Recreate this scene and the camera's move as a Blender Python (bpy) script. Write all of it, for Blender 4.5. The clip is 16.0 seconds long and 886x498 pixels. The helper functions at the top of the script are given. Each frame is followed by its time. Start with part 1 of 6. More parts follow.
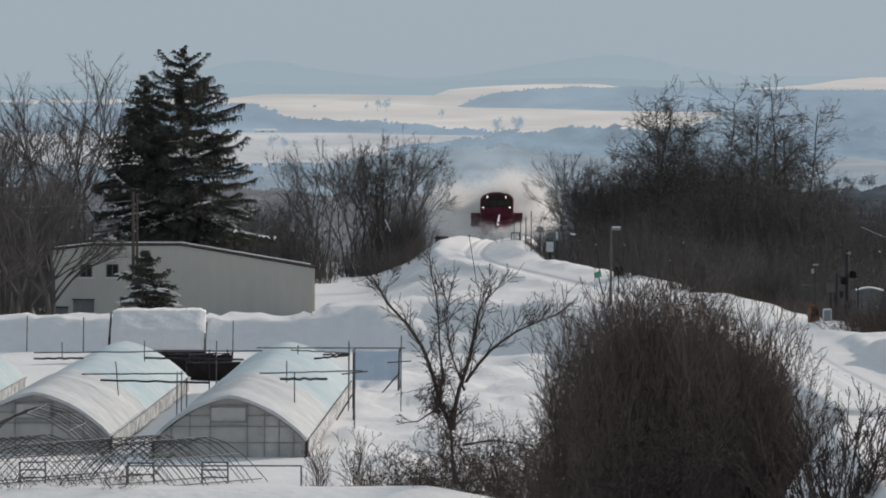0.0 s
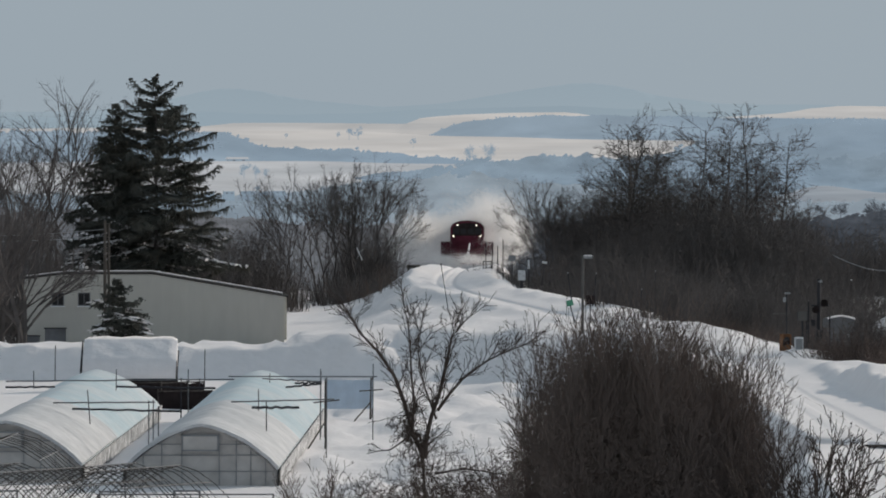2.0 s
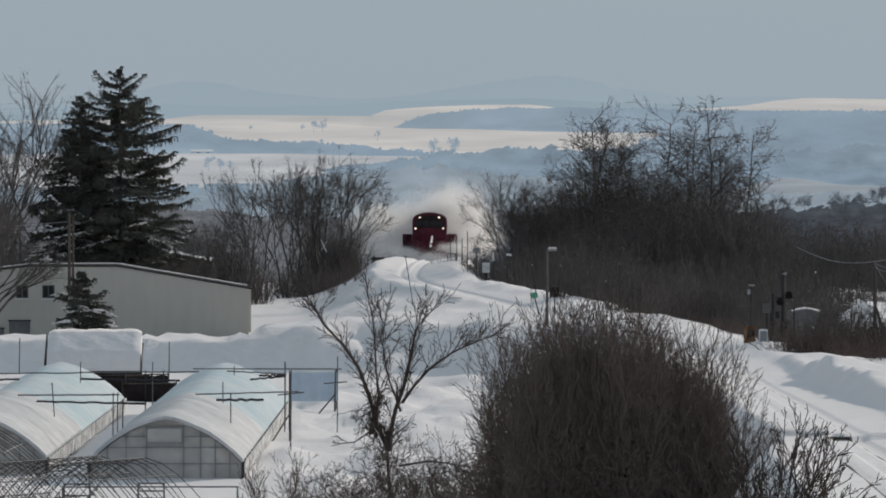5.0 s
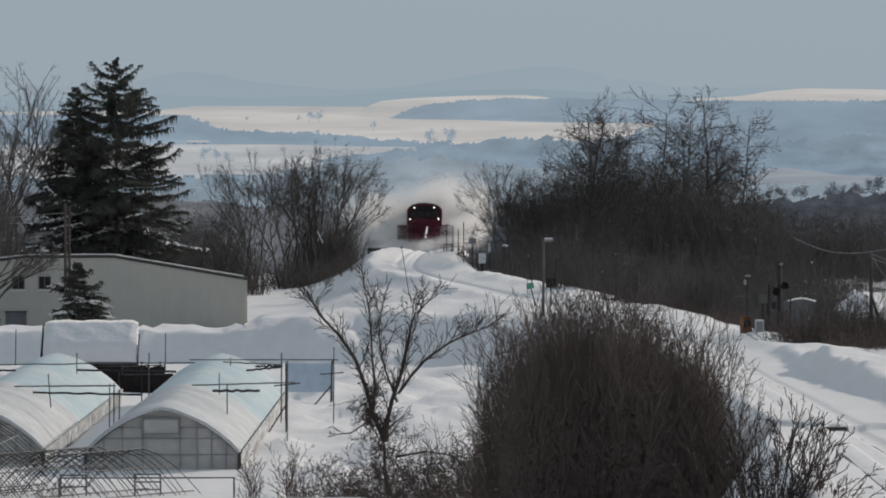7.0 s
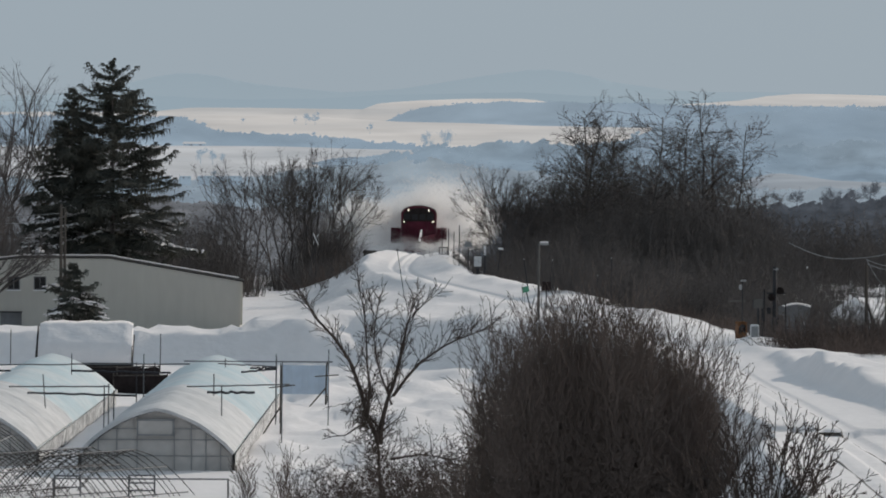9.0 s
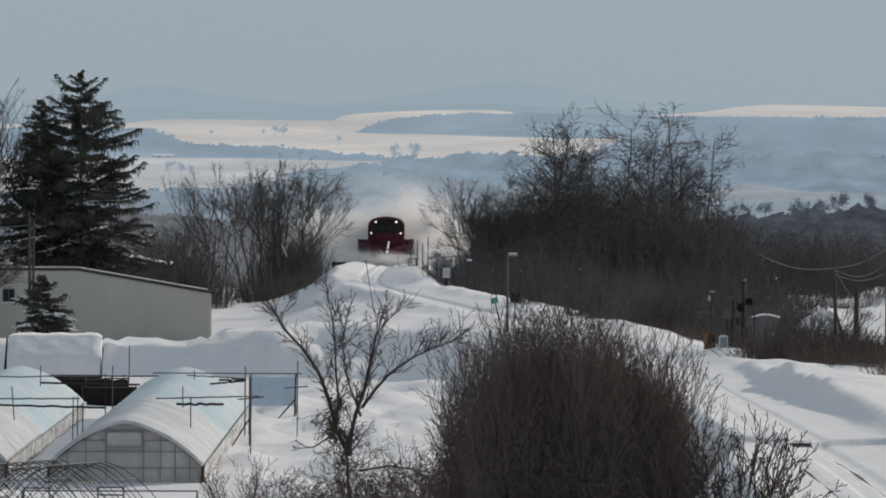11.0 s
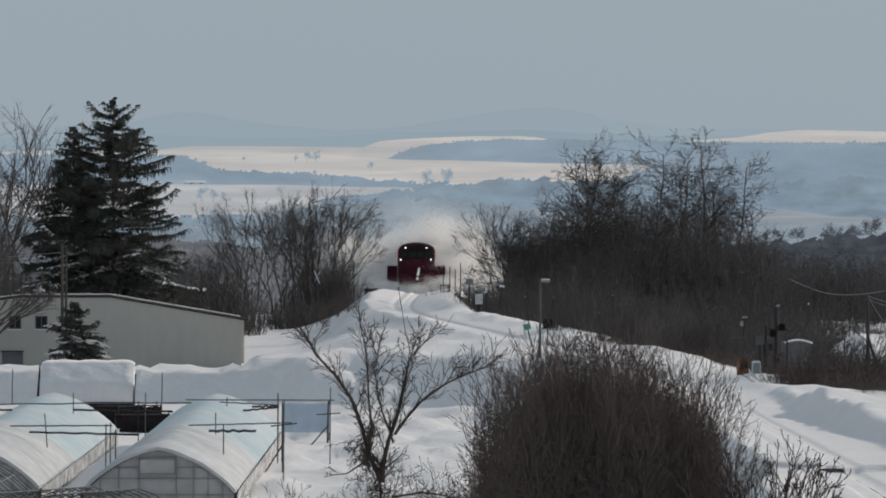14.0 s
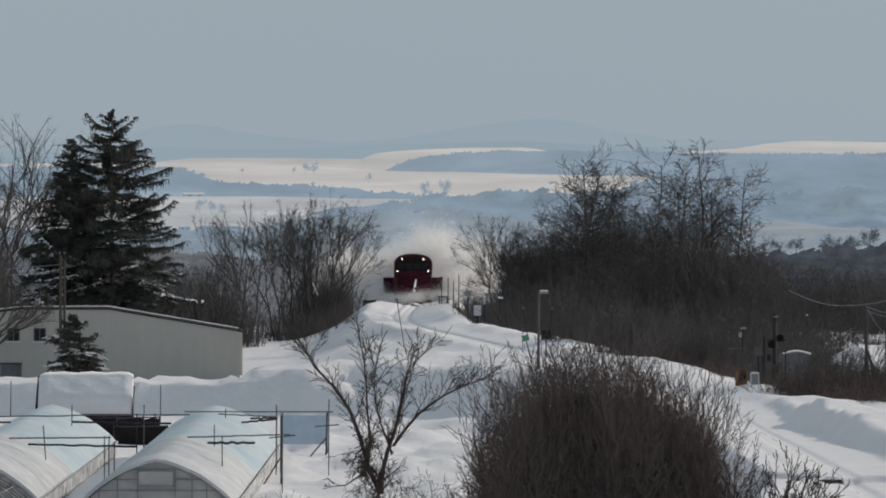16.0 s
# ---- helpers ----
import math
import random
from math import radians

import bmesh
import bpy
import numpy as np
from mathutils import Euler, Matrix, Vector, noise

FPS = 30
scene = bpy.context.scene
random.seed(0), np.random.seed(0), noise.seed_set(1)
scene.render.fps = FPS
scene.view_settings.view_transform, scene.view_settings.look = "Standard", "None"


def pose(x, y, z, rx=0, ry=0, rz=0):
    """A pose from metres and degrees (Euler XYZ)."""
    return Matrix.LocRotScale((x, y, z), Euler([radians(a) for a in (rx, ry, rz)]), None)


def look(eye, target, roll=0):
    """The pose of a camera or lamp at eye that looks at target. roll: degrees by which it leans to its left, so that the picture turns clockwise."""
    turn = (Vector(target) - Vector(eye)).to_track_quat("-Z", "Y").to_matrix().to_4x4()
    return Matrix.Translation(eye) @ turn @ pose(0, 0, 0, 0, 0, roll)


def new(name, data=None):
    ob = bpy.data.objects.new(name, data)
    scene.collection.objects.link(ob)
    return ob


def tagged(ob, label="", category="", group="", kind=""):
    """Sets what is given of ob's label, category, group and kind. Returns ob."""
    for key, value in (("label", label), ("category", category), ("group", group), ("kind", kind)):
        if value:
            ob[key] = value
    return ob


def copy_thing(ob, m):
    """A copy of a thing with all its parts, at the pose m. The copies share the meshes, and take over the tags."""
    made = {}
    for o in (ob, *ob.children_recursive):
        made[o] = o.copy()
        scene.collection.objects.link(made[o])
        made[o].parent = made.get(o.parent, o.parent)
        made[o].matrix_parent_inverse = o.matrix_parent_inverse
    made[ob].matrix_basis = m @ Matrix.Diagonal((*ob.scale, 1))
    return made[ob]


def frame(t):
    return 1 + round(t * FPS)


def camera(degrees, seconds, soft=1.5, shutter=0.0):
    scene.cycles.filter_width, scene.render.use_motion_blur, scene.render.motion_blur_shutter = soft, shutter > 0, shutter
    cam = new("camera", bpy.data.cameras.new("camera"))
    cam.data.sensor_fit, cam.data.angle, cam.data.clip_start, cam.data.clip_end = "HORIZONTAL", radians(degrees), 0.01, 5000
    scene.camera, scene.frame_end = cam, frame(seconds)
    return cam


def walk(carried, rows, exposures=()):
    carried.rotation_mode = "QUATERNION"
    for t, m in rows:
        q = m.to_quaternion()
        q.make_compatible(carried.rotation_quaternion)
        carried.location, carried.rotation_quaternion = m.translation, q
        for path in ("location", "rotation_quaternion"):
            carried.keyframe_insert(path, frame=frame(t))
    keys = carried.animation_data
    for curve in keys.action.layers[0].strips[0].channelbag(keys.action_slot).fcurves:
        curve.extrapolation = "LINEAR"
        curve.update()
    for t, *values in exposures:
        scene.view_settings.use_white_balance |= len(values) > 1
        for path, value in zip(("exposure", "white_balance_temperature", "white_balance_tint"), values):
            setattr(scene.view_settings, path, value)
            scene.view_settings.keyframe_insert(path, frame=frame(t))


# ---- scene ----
EYE = 14.0
cam = camera(8.0, 16.0, soft=1.85)
# seconds, yaw, pitch, roll: a long lens held by hand on the spot
ROWS = [
    (0, 0.000, -1.487, -0.000),
    (0.5, -0.021, -1.463, -0.074),
    (1, -0.131, -1.398, -0.076),
    (1.5, -0.212, -1.306, -0.091),
    (2, -0.255, -1.229, 0.004),
    (2.5, -0.290, -1.214, -0.025),
    (3, -0.350, -1.242, -0.062),
    (3.5, -0.458, -1.282, -0.019),
    (4, -0.587, -1.294, -0.030),
    (6.5, -0.545, -1.321, 0.083),
    (7, -0.613, -1.383, 0.075),
    (7.5, -0.582, -1.452, 0.016),
    (8, -0.538, -1.456, -0.132),
    (8.5, -0.583, -1.404, -0.276),
    (9, -0.644, -1.356, -0.302),
    (9.5, -0.737, -1.337, -0.331),
    (10, -0.829, -1.300, -0.286),
    (10.2, -0.858, -1.238, -0.287),
    (12.3, -0.933, -1.281, -0.014),
    (12.5, -0.641, -1.184, -0.017),
    (13, -0.518, -1.109, -0.110),
    (13.5, -0.536, -1.054, -0.079),
    (14, -0.638, -1.015, -0.076),
    (14.5, -0.727, -0.976, -0.079),
    (15, -0.744, -0.963, -0.054),
    (15.5, -0.711, -0.941, -0.030),
    (16, -0.655, -0.911, 0.019),
]
walk(cam, [(t, pose(0, 0, EYE, 90 + pitch, roll, yaw)) for t, yaw, pitch, roll in ROWS],
     exposures=[(0.0, 0.0), (1.0, -0.06), (2.0, -0.13), (4.0, -0.09), (7.0, -0.13), (10.0, -0.08), (12.5, -0.12), (16.0, -0.13)])

# ---- world and sun ----
SUN_AZ, SUN_EL = -48.0, 22.0  # degrees from straight ahead towards the left, and above the horizon
world = bpy.data.worlds.new("winter_sky")
scene.world = world
world.use_nodes = True
wn, wl = world.node_tree.nodes, world.node_tree.links
bg = wn["Background"]
sky = wn.new("ShaderNodeTexSky")
sky.sky_type, sky.sun_disc = "NISHITA", False
sky.sun_elevation, sky.sun_rotation = radians(SUN_EL), radians(-SUN_AZ)
sky.air_density, sky.dust_density, sky.ozone_density = 1.0, 2.0, 1.0
sky_level = wn.new("ShaderNodeMix")  # the clear sky thinned by a sheet of high cloud
sky_level.data_type = "RGBA"
sky_level.inputs[0].default_value = 0.97
sky_level.inputs[7].default_value = (3.52, 4.2, 4.78, 1)
wl.new(sky.outputs[0], sky_level.inputs[6])
aim, lean, glow = wn.new("ShaderNodeTexCoord"), wn.new("ShaderNodeVectorMath"), wn.new("ShaderNodeMapRange")
lean.operation = "DOT_PRODUCT"  # the cloud is brighter on the sun's side of the sky
lean.inputs[1].default_value = (-math.sin(radians(SUN_AZ)), math.cos(radians(SUN_AZ)), 0)
glow.inputs[1].default_value, glow.inputs[2].default_value = -1.0, 0.3
glow.inputs[3].default_value, glow.inputs[4].default_value = 0.62, 1.0
dim = wn.new("ShaderNodeVectorMath")
dim.operation = "SCALE"
wl.new(aim.outputs["Generated"], lean.inputs[0])
wl.new(lean.outputs["Value"], glow.inputs[0])
wl.new(sky_level.outputs[2], dim.inputs[0])
wl.new(glow.outputs[0], dim.inputs["Scale"])
wl.new(dim.outputs[0], bg.inputs[0])
bg.inputs[1].default_value = 0.1
sun_data = bpy.data.lights.new("sun", "SUN")
sun_data.energy, sun_data.angle, sun_data.color = 2.75, radians(2.0), (1.0, 0.89, 0.77)
sun = new("sun", sun_data)
sun.matrix_world = look((-math.sin(radians(SUN_AZ)) * 100, math.cos(radians(SUN_AZ)) * 100, 14 + 100 * math.tan(radians(SUN_EL))), (0, 0, 14))


# ---- materials ----
def material(name, color, rough=0.8, vary=0.15, scale=3.0, bump=0.0, bump_scale=20.0, metal=0.0, trans=0.0, per_object=0.0, stretch=(1, 1, 1), second=None, second_scale=0.4, glow=None, glow_strength=0.0, alpha=1.0):
    """A surface with two scales of colour variation and fine relief. second: a stain colour in broad patches."""
    mat = bpy.data.materials.new(name)
    mat.use_nodes = True
    n, l = mat.node_tree.nodes, mat.node_tree.links
    bs = n["Principled BSDF"]
    tc, mp = n.new("ShaderNodeTexCoord"), n.new("ShaderNodeMapping")
    mp.inputs["Scale"].default_value = stretch
    l.new(tc.outputs["Object"], mp.inputs[0])
    fine = n.new("ShaderNodeTexNoise")
    fine.inputs["Scale"].default_value, fine.inputs["Detail"].default_value = scale, 6
    l.new(mp.outputs[0], fine.inputs["Vector"])
    ramp = n.new("ShaderNodeMapRange")
    ramp.inputs[1].default_value, ramp.inputs[2].default_value = 0.3, 0.7
    ramp.inputs[3].default_value, ramp.inputs[4].default_value = 1 - vary, 1 + vary
    l.new(fine.outputs[0], ramp.inputs[0])
    base = n.new("ShaderNodeMix")
    base.data_type = "RGBA"
    base.inputs[6].default_value = (*color, 1)
    base.inputs[7].default_value = (*(second or color), 1)
    broad = n.new("ShaderNodeTexNoise")
    broad.inputs["Scale"].default_value, broad.inputs["Detail"].default_value = second_scale, 4
    l.new(mp.outputs[0], broad.inputs["Vector"])
    br = n.new("ShaderNodeMapRange")
    br.inputs[1].default_value, br.inputs[2].default_value = 0.42, 0.66
    l.new(broad.outputs[0], br.inputs[0])
    l.new(br.outputs[0], base.inputs[0])
    mul = n.new("ShaderNodeVectorMath")
    mul.operation = "SCALE"
    l.new(base.outputs[2], mul.inputs[0])
    l.new(ramp.outputs[0], mul.inputs["Scale"])
    out = mul.outputs[0]
    if per_object:
        info = n.new("ShaderNodeObjectInfo")
        r2 = n.new("ShaderNodeMapRange")
        r2.inputs[3].default_value, r2.inputs[4].default_value = 1 - per_object, 1 + per_object
        l.new(info.outputs["Random"], r2.inputs[0])
        m2 = n.new("ShaderNodeVectorMath")
        m2.operation = "SCALE"
        l.new(out, m2.inputs[0])
        l.new(r2.outputs[0], m2.inputs["Scale"])
        out = m2.outputs[0]
    l.new(out, bs.inputs["Base Color"])
    bs.inputs["Roughness"].default_value, bs.inputs["Metallic"].default_value = rough, metal
    bs.inputs["Specular IOR Level"].default_value = 0.3 if rough < 0.5 else 0.08
    bs.inputs["Transmission Weight"].default_value = trans
    bs.inputs["Alpha"].default_value = alpha
    # self: emits its own base colour, standing in for haze over far land
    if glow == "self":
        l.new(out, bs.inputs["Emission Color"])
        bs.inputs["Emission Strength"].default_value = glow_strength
    elif glow:
        bs.inputs["Emission Color"].default_value = (*glow, 1)
        bs.inputs["Emission Strength"].default_value = glow_strength
    if bump:
        bn, bu = n.new("ShaderNodeTexNoise"), n.new("ShaderNodeBump")
        bn.inputs["Scale"].default_value, bn.inputs["Detail"].default_value = bump_scale, 5
        bu.inputs["Strength"].default_value, bu.inputs["Distance"].default_value = bump, 0.1
        l.new(mp.outputs[0], bn.inputs["Vector"])
        l.new(bn.outputs[0], bu.inputs["Height"])
        l.new(bu.outputs[0], bs.inputs["Normal"])
    return mat


SNOW = material("snow", (0.845, 0.82, 0.825), 0.75, 0.03, 1.5, 0.6, 2.2, second=(0.865, 0.84, 0.845), second_scale=0.15)
BARK = material("bark", (0.105, 0.095, 0.091), 0.9, 0.35, 3.0, 0.4, 12, per_object=0.25, stretch=(1, 1, 0.3))
TWIG = material("twig", (0.105, 0.094, 0.09), 0.85, 0.3, 1.2, per_object=0.25)
THICK = material("undergrowth_twig", (0.118, 0.107, 0.103), 0.95, 0.06, 0.8, per_object=0.12)
BUSH = material("bush_twig", (0.172, 0.137, 0.121), 0.9, 0.2, 0.9, second=(0.155, 0.125, 0.111), second_scale=0.5, per_object=0.08)
DRY = material("dry_grass", (0.115, 0.09, 0.08), 0.9, 0.3, 2.0, per_object=0.2)
NEEDLE = material("spruce_needles", (0.075, 0.08, 0.072), 0.85, 0.4, 1.6, second=(0.075, 0.072, 0.06), second_scale=0.9)
WALL = material("painted_siding", (0.5, 0.485, 0.44), 0.7, 0.04, 2.0, 0.1, 3, second=(0.47, 0.455, 0.42), second_scale=0.2, stretch=(1, 1, 0.25))
DARKMETAL = material("dark_metal", (0.05, 0.05, 0.055), 0.5, 0.2, 4.0, metal=0.3)
STEEL = material("galvanised_pipe", (0.16, 0.16, 0.165), 0.45, 0.25, 5.0, metal=0.6)
GREY = material("grey_paint", (0.3, 0.31, 0.32), 0.6, 0.12, 3.0, 0.1, 9)
WHITE = material("white_paint", (0.75, 0.76, 0.77), 0.6, 0.06, 4.0)
RED = material("red_paint", (0.1, 0.022, 0.036), 0.75, 0.3, 1.4, 0.1, 5, second=(0.075, 0.02, 0.03), second_scale=0.8)
ROOFING = material("dark_roofing", (0.022, 0.022, 0.023), 0.95, 0.3, 2.0)
BLACK = material("black_paint", (0.026, 0.02, 0.02), 0.55, 0.3, 2.0)
GLASSY = material("dark_glass", (0.014, 0.014, 0.016), 0.35, 0.1, 2.0)
LAMP = material("headlamp_glow", (0.9, 0.85, 0.75), 0.3, 0.0, glow=(1.0, 0.86, 0.66), glow_strength=3.5)
FILM = material("greenhouse_film", (0.5, 0.61, 0.65), 0.35, 0.1, 2.0, 0.2, 3, second=(0.66, 0.7, 0.71), second_scale=0.35)
FILMSNOW = material("snowy_film", (0.53, 0.54, 0.555), 0.6, 0.12, 2.0, 0.3, 2.5, second=(0.65, 0.65, 0.66), second_scale=0.35)
ENDFILM = material("end_wall_film", (0.56, 0.54, 0.52), 0.5, 0.15, 1.2, 0.2, 4, second=(0.5, 0.485, 0.47), second_scale=0.7)
SKIRT = material("streaky_skirt_film", (0.5, 0.5, 0.5), 0.5, 0.75, 2.4, stretch=(0.6, 4, 0.4), second=(0.6, 0.6, 0.6), second_scale=1.6)
BLUETARP = material("blue_sheet", (0.5, 0.6, 0.72), 0.6, 0.06, 2.0, 0.3, 3)
WOOD = material("weathered_pole", (0.09, 0.08, 0.072), 0.85, 0.3, 4.0, 0.2, 15, stretch=(1, 1, 0.2))
ORANGE = material("orange_paint", (0.2, 0.1, 0.05), 0.7, 0.4, 4.0, second=(0.25, 0.13, 0.07), second_scale=2.0)
GREEN = material("green_paint", (0.1, 0.3, 0.2), 0.6, 0.1, 3.0)
RAIL = material("rail_steel", (0.24, 0.21, 0.19), 0.5, 0.25, 2.0, metal=0.2)
CABIN = material("cabin_paint", (0.2, 0.205, 0.215), 0.6, 0.15, 3.0, 0.1, 9, second=(0.17, 0.17, 0.175), second_scale=1.5)
DARKBARK = material("dark_wet_bark", (0.088, 0.07, 0.062), 0.9, 0.35, 3.0, 0.4, 12, stretch=(1, 1, 0.3))
CONCRETE = material("concrete_pole", (0.13, 0.125, 0.12), 0.85, 0.15, 3.0, 0.2, 15)


def spray_material():
    """Flying snow: it scatters the light that falls on it and lets most of it through."""
    mat = bpy.data.materials.new("snow_spray")
    mat.use_nodes = True
    n, l = mat.node_tree.nodes, mat.node_tree.links
    n.remove(n["Principled BSDF"])
    a, b, mix = n.new("ShaderNodeBsdfDiffuse"), n.new("ShaderNodeBsdfTranslucent"), n.new("ShaderNodeMixShader")
    a.inputs[0].default_value = b.inputs[0].default_value = (0.97, 0.955, 0.94, 1)
    mix.inputs[0].default_value = 0.5
    clear, thin = n.new("ShaderNodeBsdfTransparent"), n.new("ShaderNodeMixShader")
    thin.inputs[0].default_value = 0.44
    l.new(a.outputs[0], mix.inputs[1])
    l.new(b.outputs[0], mix.inputs[2])
    l.new(clear.outputs[0], thin.inputs[1])
    l.new(mix.outputs[0], thin.inputs[2])
    l.new(thin.outputs[0], n["Material Output"].inputs[0])
    return mat


SPRAY = spray_material()


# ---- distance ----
def painted_haze_material(name, color, vary, scale, glow, stain=0.93, stretch=(0.4, 1, 1)):
    """Distant land with winter haze painted in: a dull pale-blue surface that emits its own colour."""
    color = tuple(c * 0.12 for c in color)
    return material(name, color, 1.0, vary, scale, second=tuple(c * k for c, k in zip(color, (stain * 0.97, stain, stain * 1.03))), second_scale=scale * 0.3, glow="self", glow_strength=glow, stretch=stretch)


def ridge(name, d, line, low, mat, rough=0.0, step=6.0, slope=0.2, seed=0):
    """A band of far land at the distance d: its skyline falls towards the viewer to the height low."""
    xs = np.arange(line[0][0], line[-1][0] + step, step)
    top = np.interp(xs, [p[0] for p in line], [p[1] for p in line])
    rng = np.random.default_rng(seed)
    if rough:
        fine = np.convolve(rng.normal(size=len(xs) + 8), np.ones(3) / 3, "same")[4:-4]
        broad = np.convolve(rng.normal(size=len(xs) + 60), np.hanning(25) / 6, "same")[30:-30]
        clump = np.convolve(rng.normal(size=len(xs) + 40), np.hanning(7) / 1.8, "same")[20:-20]
        top = top + rough * (0.45 * fine + 0.8 * np.maximum(clump, -0.3) + 0.5 * broad)
    vs, fs, n = [], [], 5
    for x, z in zip(xs, top):
        for k in range(n):
            s = k / (n - 1)
            vs.append((x, d - s * s * max(z - low, 1) / slope, z + (low - z) * s))
        vs.append((x, d + 30, min(low, z) - 2))
    row = n + 1
    for i in range(len(xs) - 1):
        for k in range(n - 1):
            a = i * row + k
            fs.append((a, a + 1, a + row + 1, a + row))
        a = i * row
        fs.append((a, a + row, a + row + n, a + n))
    if rough > 0.3 and seed > 2:  # single crowns along the crest and down the near slope
        for _ in range(max(700, len(xs) * 2)):
            i, s = rng.integers(0, len(xs)), rng.random() ** 2 * 0.5
            x, z = xs[i] + rng.uniform(-1, 1) * step, top[i]
            r, h = rough * rng.uniform(0.6, 1.5), rough * rng.uniform(0.5, 1.1)
            c = (x, d - s * s * max(z - low, 1) / slope, z + (low - z) * s + 0.2 * h)
            k = len(vs)
            vs += [(c[0] - r, c[1], c[2]), (c[0] + r, c[1], c[2] + 0.2 * r), (c[0], c[1] - r, c[2]), (c[0], c[1] + r, c[2]), (c[0] + 0.3 * r, c[1], c[2] + h), (c[0], c[1], c[2] - h)]
            fs += [(k, k + 2, k + 4), (k + 2, k + 1, k + 4), (k + 1, k + 3, k + 4), (k + 3, k, k + 4), (k + 2, k, k + 5), (k + 1, k + 2, k + 5), (k + 3, k + 1, k + 5), (k, k + 3, k + 5)]
    me = bpy.data.meshes.new(name)
    me.from_pydata(vs, [], fs)
    for p in me.polygons:
        p.use_smooth = True
    me.materials.append(mat)
    if "woods" in name:
        return tagged(new(name, me), "leafless woods along a far field, blue haze painted into the colour", "woods", "far woods", "stuff")
    return tagged(new(name, me), kind="structure")


# airlight is painted: every band's haze sits in its base colour and emission
HAZE1 = painted_haze_material("haze_mountain", (0.336, 0.412, 0.468), 0.02, 0.004, 7.9)
HAZE2 = painted_haze_material("haze_hill", (0.325, 0.403, 0.46), 0.03, 0.008, 7.9)
FOREST_FAR = painted_haze_material("hazy_far_forest", (0.288, 0.363, 0.436), 0.12, 0.05, 7.6)
FOREST_MID = painted_haze_material("hazy_mid_forest", (0.262, 0.335, 0.405), 0.2, 0.1, 7.3)
FOREST_NEAR = painted_haze_material("hazy_near_forest", (0.098, 0.112, 0.135), 0.35, 0.6, 5.0)
FIELD = painted_haze_material("hazed_far_snow_field", (0.585, 0.566, 0.55), 0.1, 0.05, 7.4, 0.84, (0.3, 0.15, 6))
FIELD2 = painted_haze_material("hazed_mid_snow_field", (0.52, 0.535, 0.555), 0.14, 0.1, 7.0, 0.8, (0.2, 0.15, 4))
# valley and brush are paler, with the drifting haze mixed into their colour
VALLEY = painted_haze_material("hazy_valley_woods", (0.295, 0.355, 0.41), 0.2, 0.1, 7.3)
BRUSH_HAZE = painted_haze_material("hazy_brush", (0.2, 0.21, 0.23), 0.3, 0.5, 6.0)
FIELD3 = painted_haze_material("hazed_near_snow_hill", (0.4, 0.44, 0.485), 0.14, 0.1, 6.6, 0.8, (0.2, 0.15, 4))
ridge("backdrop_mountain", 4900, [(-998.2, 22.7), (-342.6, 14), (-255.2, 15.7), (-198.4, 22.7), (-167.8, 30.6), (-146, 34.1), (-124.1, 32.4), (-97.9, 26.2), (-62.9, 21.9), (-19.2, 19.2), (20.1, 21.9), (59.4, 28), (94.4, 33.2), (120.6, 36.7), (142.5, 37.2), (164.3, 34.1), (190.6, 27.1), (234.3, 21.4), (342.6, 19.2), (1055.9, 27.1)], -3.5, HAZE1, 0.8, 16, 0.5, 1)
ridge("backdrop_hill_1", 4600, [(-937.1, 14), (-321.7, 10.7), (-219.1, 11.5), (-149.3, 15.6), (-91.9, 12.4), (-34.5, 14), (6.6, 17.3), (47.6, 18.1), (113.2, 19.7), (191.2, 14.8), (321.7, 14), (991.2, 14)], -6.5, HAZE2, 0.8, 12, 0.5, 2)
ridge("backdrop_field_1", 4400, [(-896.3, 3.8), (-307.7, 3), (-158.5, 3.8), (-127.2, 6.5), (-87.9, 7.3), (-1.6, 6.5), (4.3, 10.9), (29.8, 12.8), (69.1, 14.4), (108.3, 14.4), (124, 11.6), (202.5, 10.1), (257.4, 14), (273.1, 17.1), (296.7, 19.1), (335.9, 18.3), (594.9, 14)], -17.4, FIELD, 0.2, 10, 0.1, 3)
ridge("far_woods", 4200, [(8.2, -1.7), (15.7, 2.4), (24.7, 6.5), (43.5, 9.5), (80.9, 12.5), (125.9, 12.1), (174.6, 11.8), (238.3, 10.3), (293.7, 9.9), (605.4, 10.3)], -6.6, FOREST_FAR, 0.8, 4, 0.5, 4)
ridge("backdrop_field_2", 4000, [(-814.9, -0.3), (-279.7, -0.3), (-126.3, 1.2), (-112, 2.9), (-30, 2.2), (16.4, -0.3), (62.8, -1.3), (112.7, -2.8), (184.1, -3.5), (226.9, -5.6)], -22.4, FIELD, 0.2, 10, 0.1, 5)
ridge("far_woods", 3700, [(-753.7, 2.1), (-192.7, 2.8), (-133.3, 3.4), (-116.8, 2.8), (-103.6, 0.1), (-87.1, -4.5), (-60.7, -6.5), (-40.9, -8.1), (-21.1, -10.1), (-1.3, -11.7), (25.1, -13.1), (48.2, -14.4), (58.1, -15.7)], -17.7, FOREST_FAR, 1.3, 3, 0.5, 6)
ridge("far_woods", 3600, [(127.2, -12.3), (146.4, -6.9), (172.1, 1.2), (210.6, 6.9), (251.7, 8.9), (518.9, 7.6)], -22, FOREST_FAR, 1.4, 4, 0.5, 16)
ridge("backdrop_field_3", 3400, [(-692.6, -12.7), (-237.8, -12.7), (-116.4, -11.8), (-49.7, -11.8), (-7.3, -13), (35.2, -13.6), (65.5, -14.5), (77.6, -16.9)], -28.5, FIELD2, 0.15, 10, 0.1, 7)
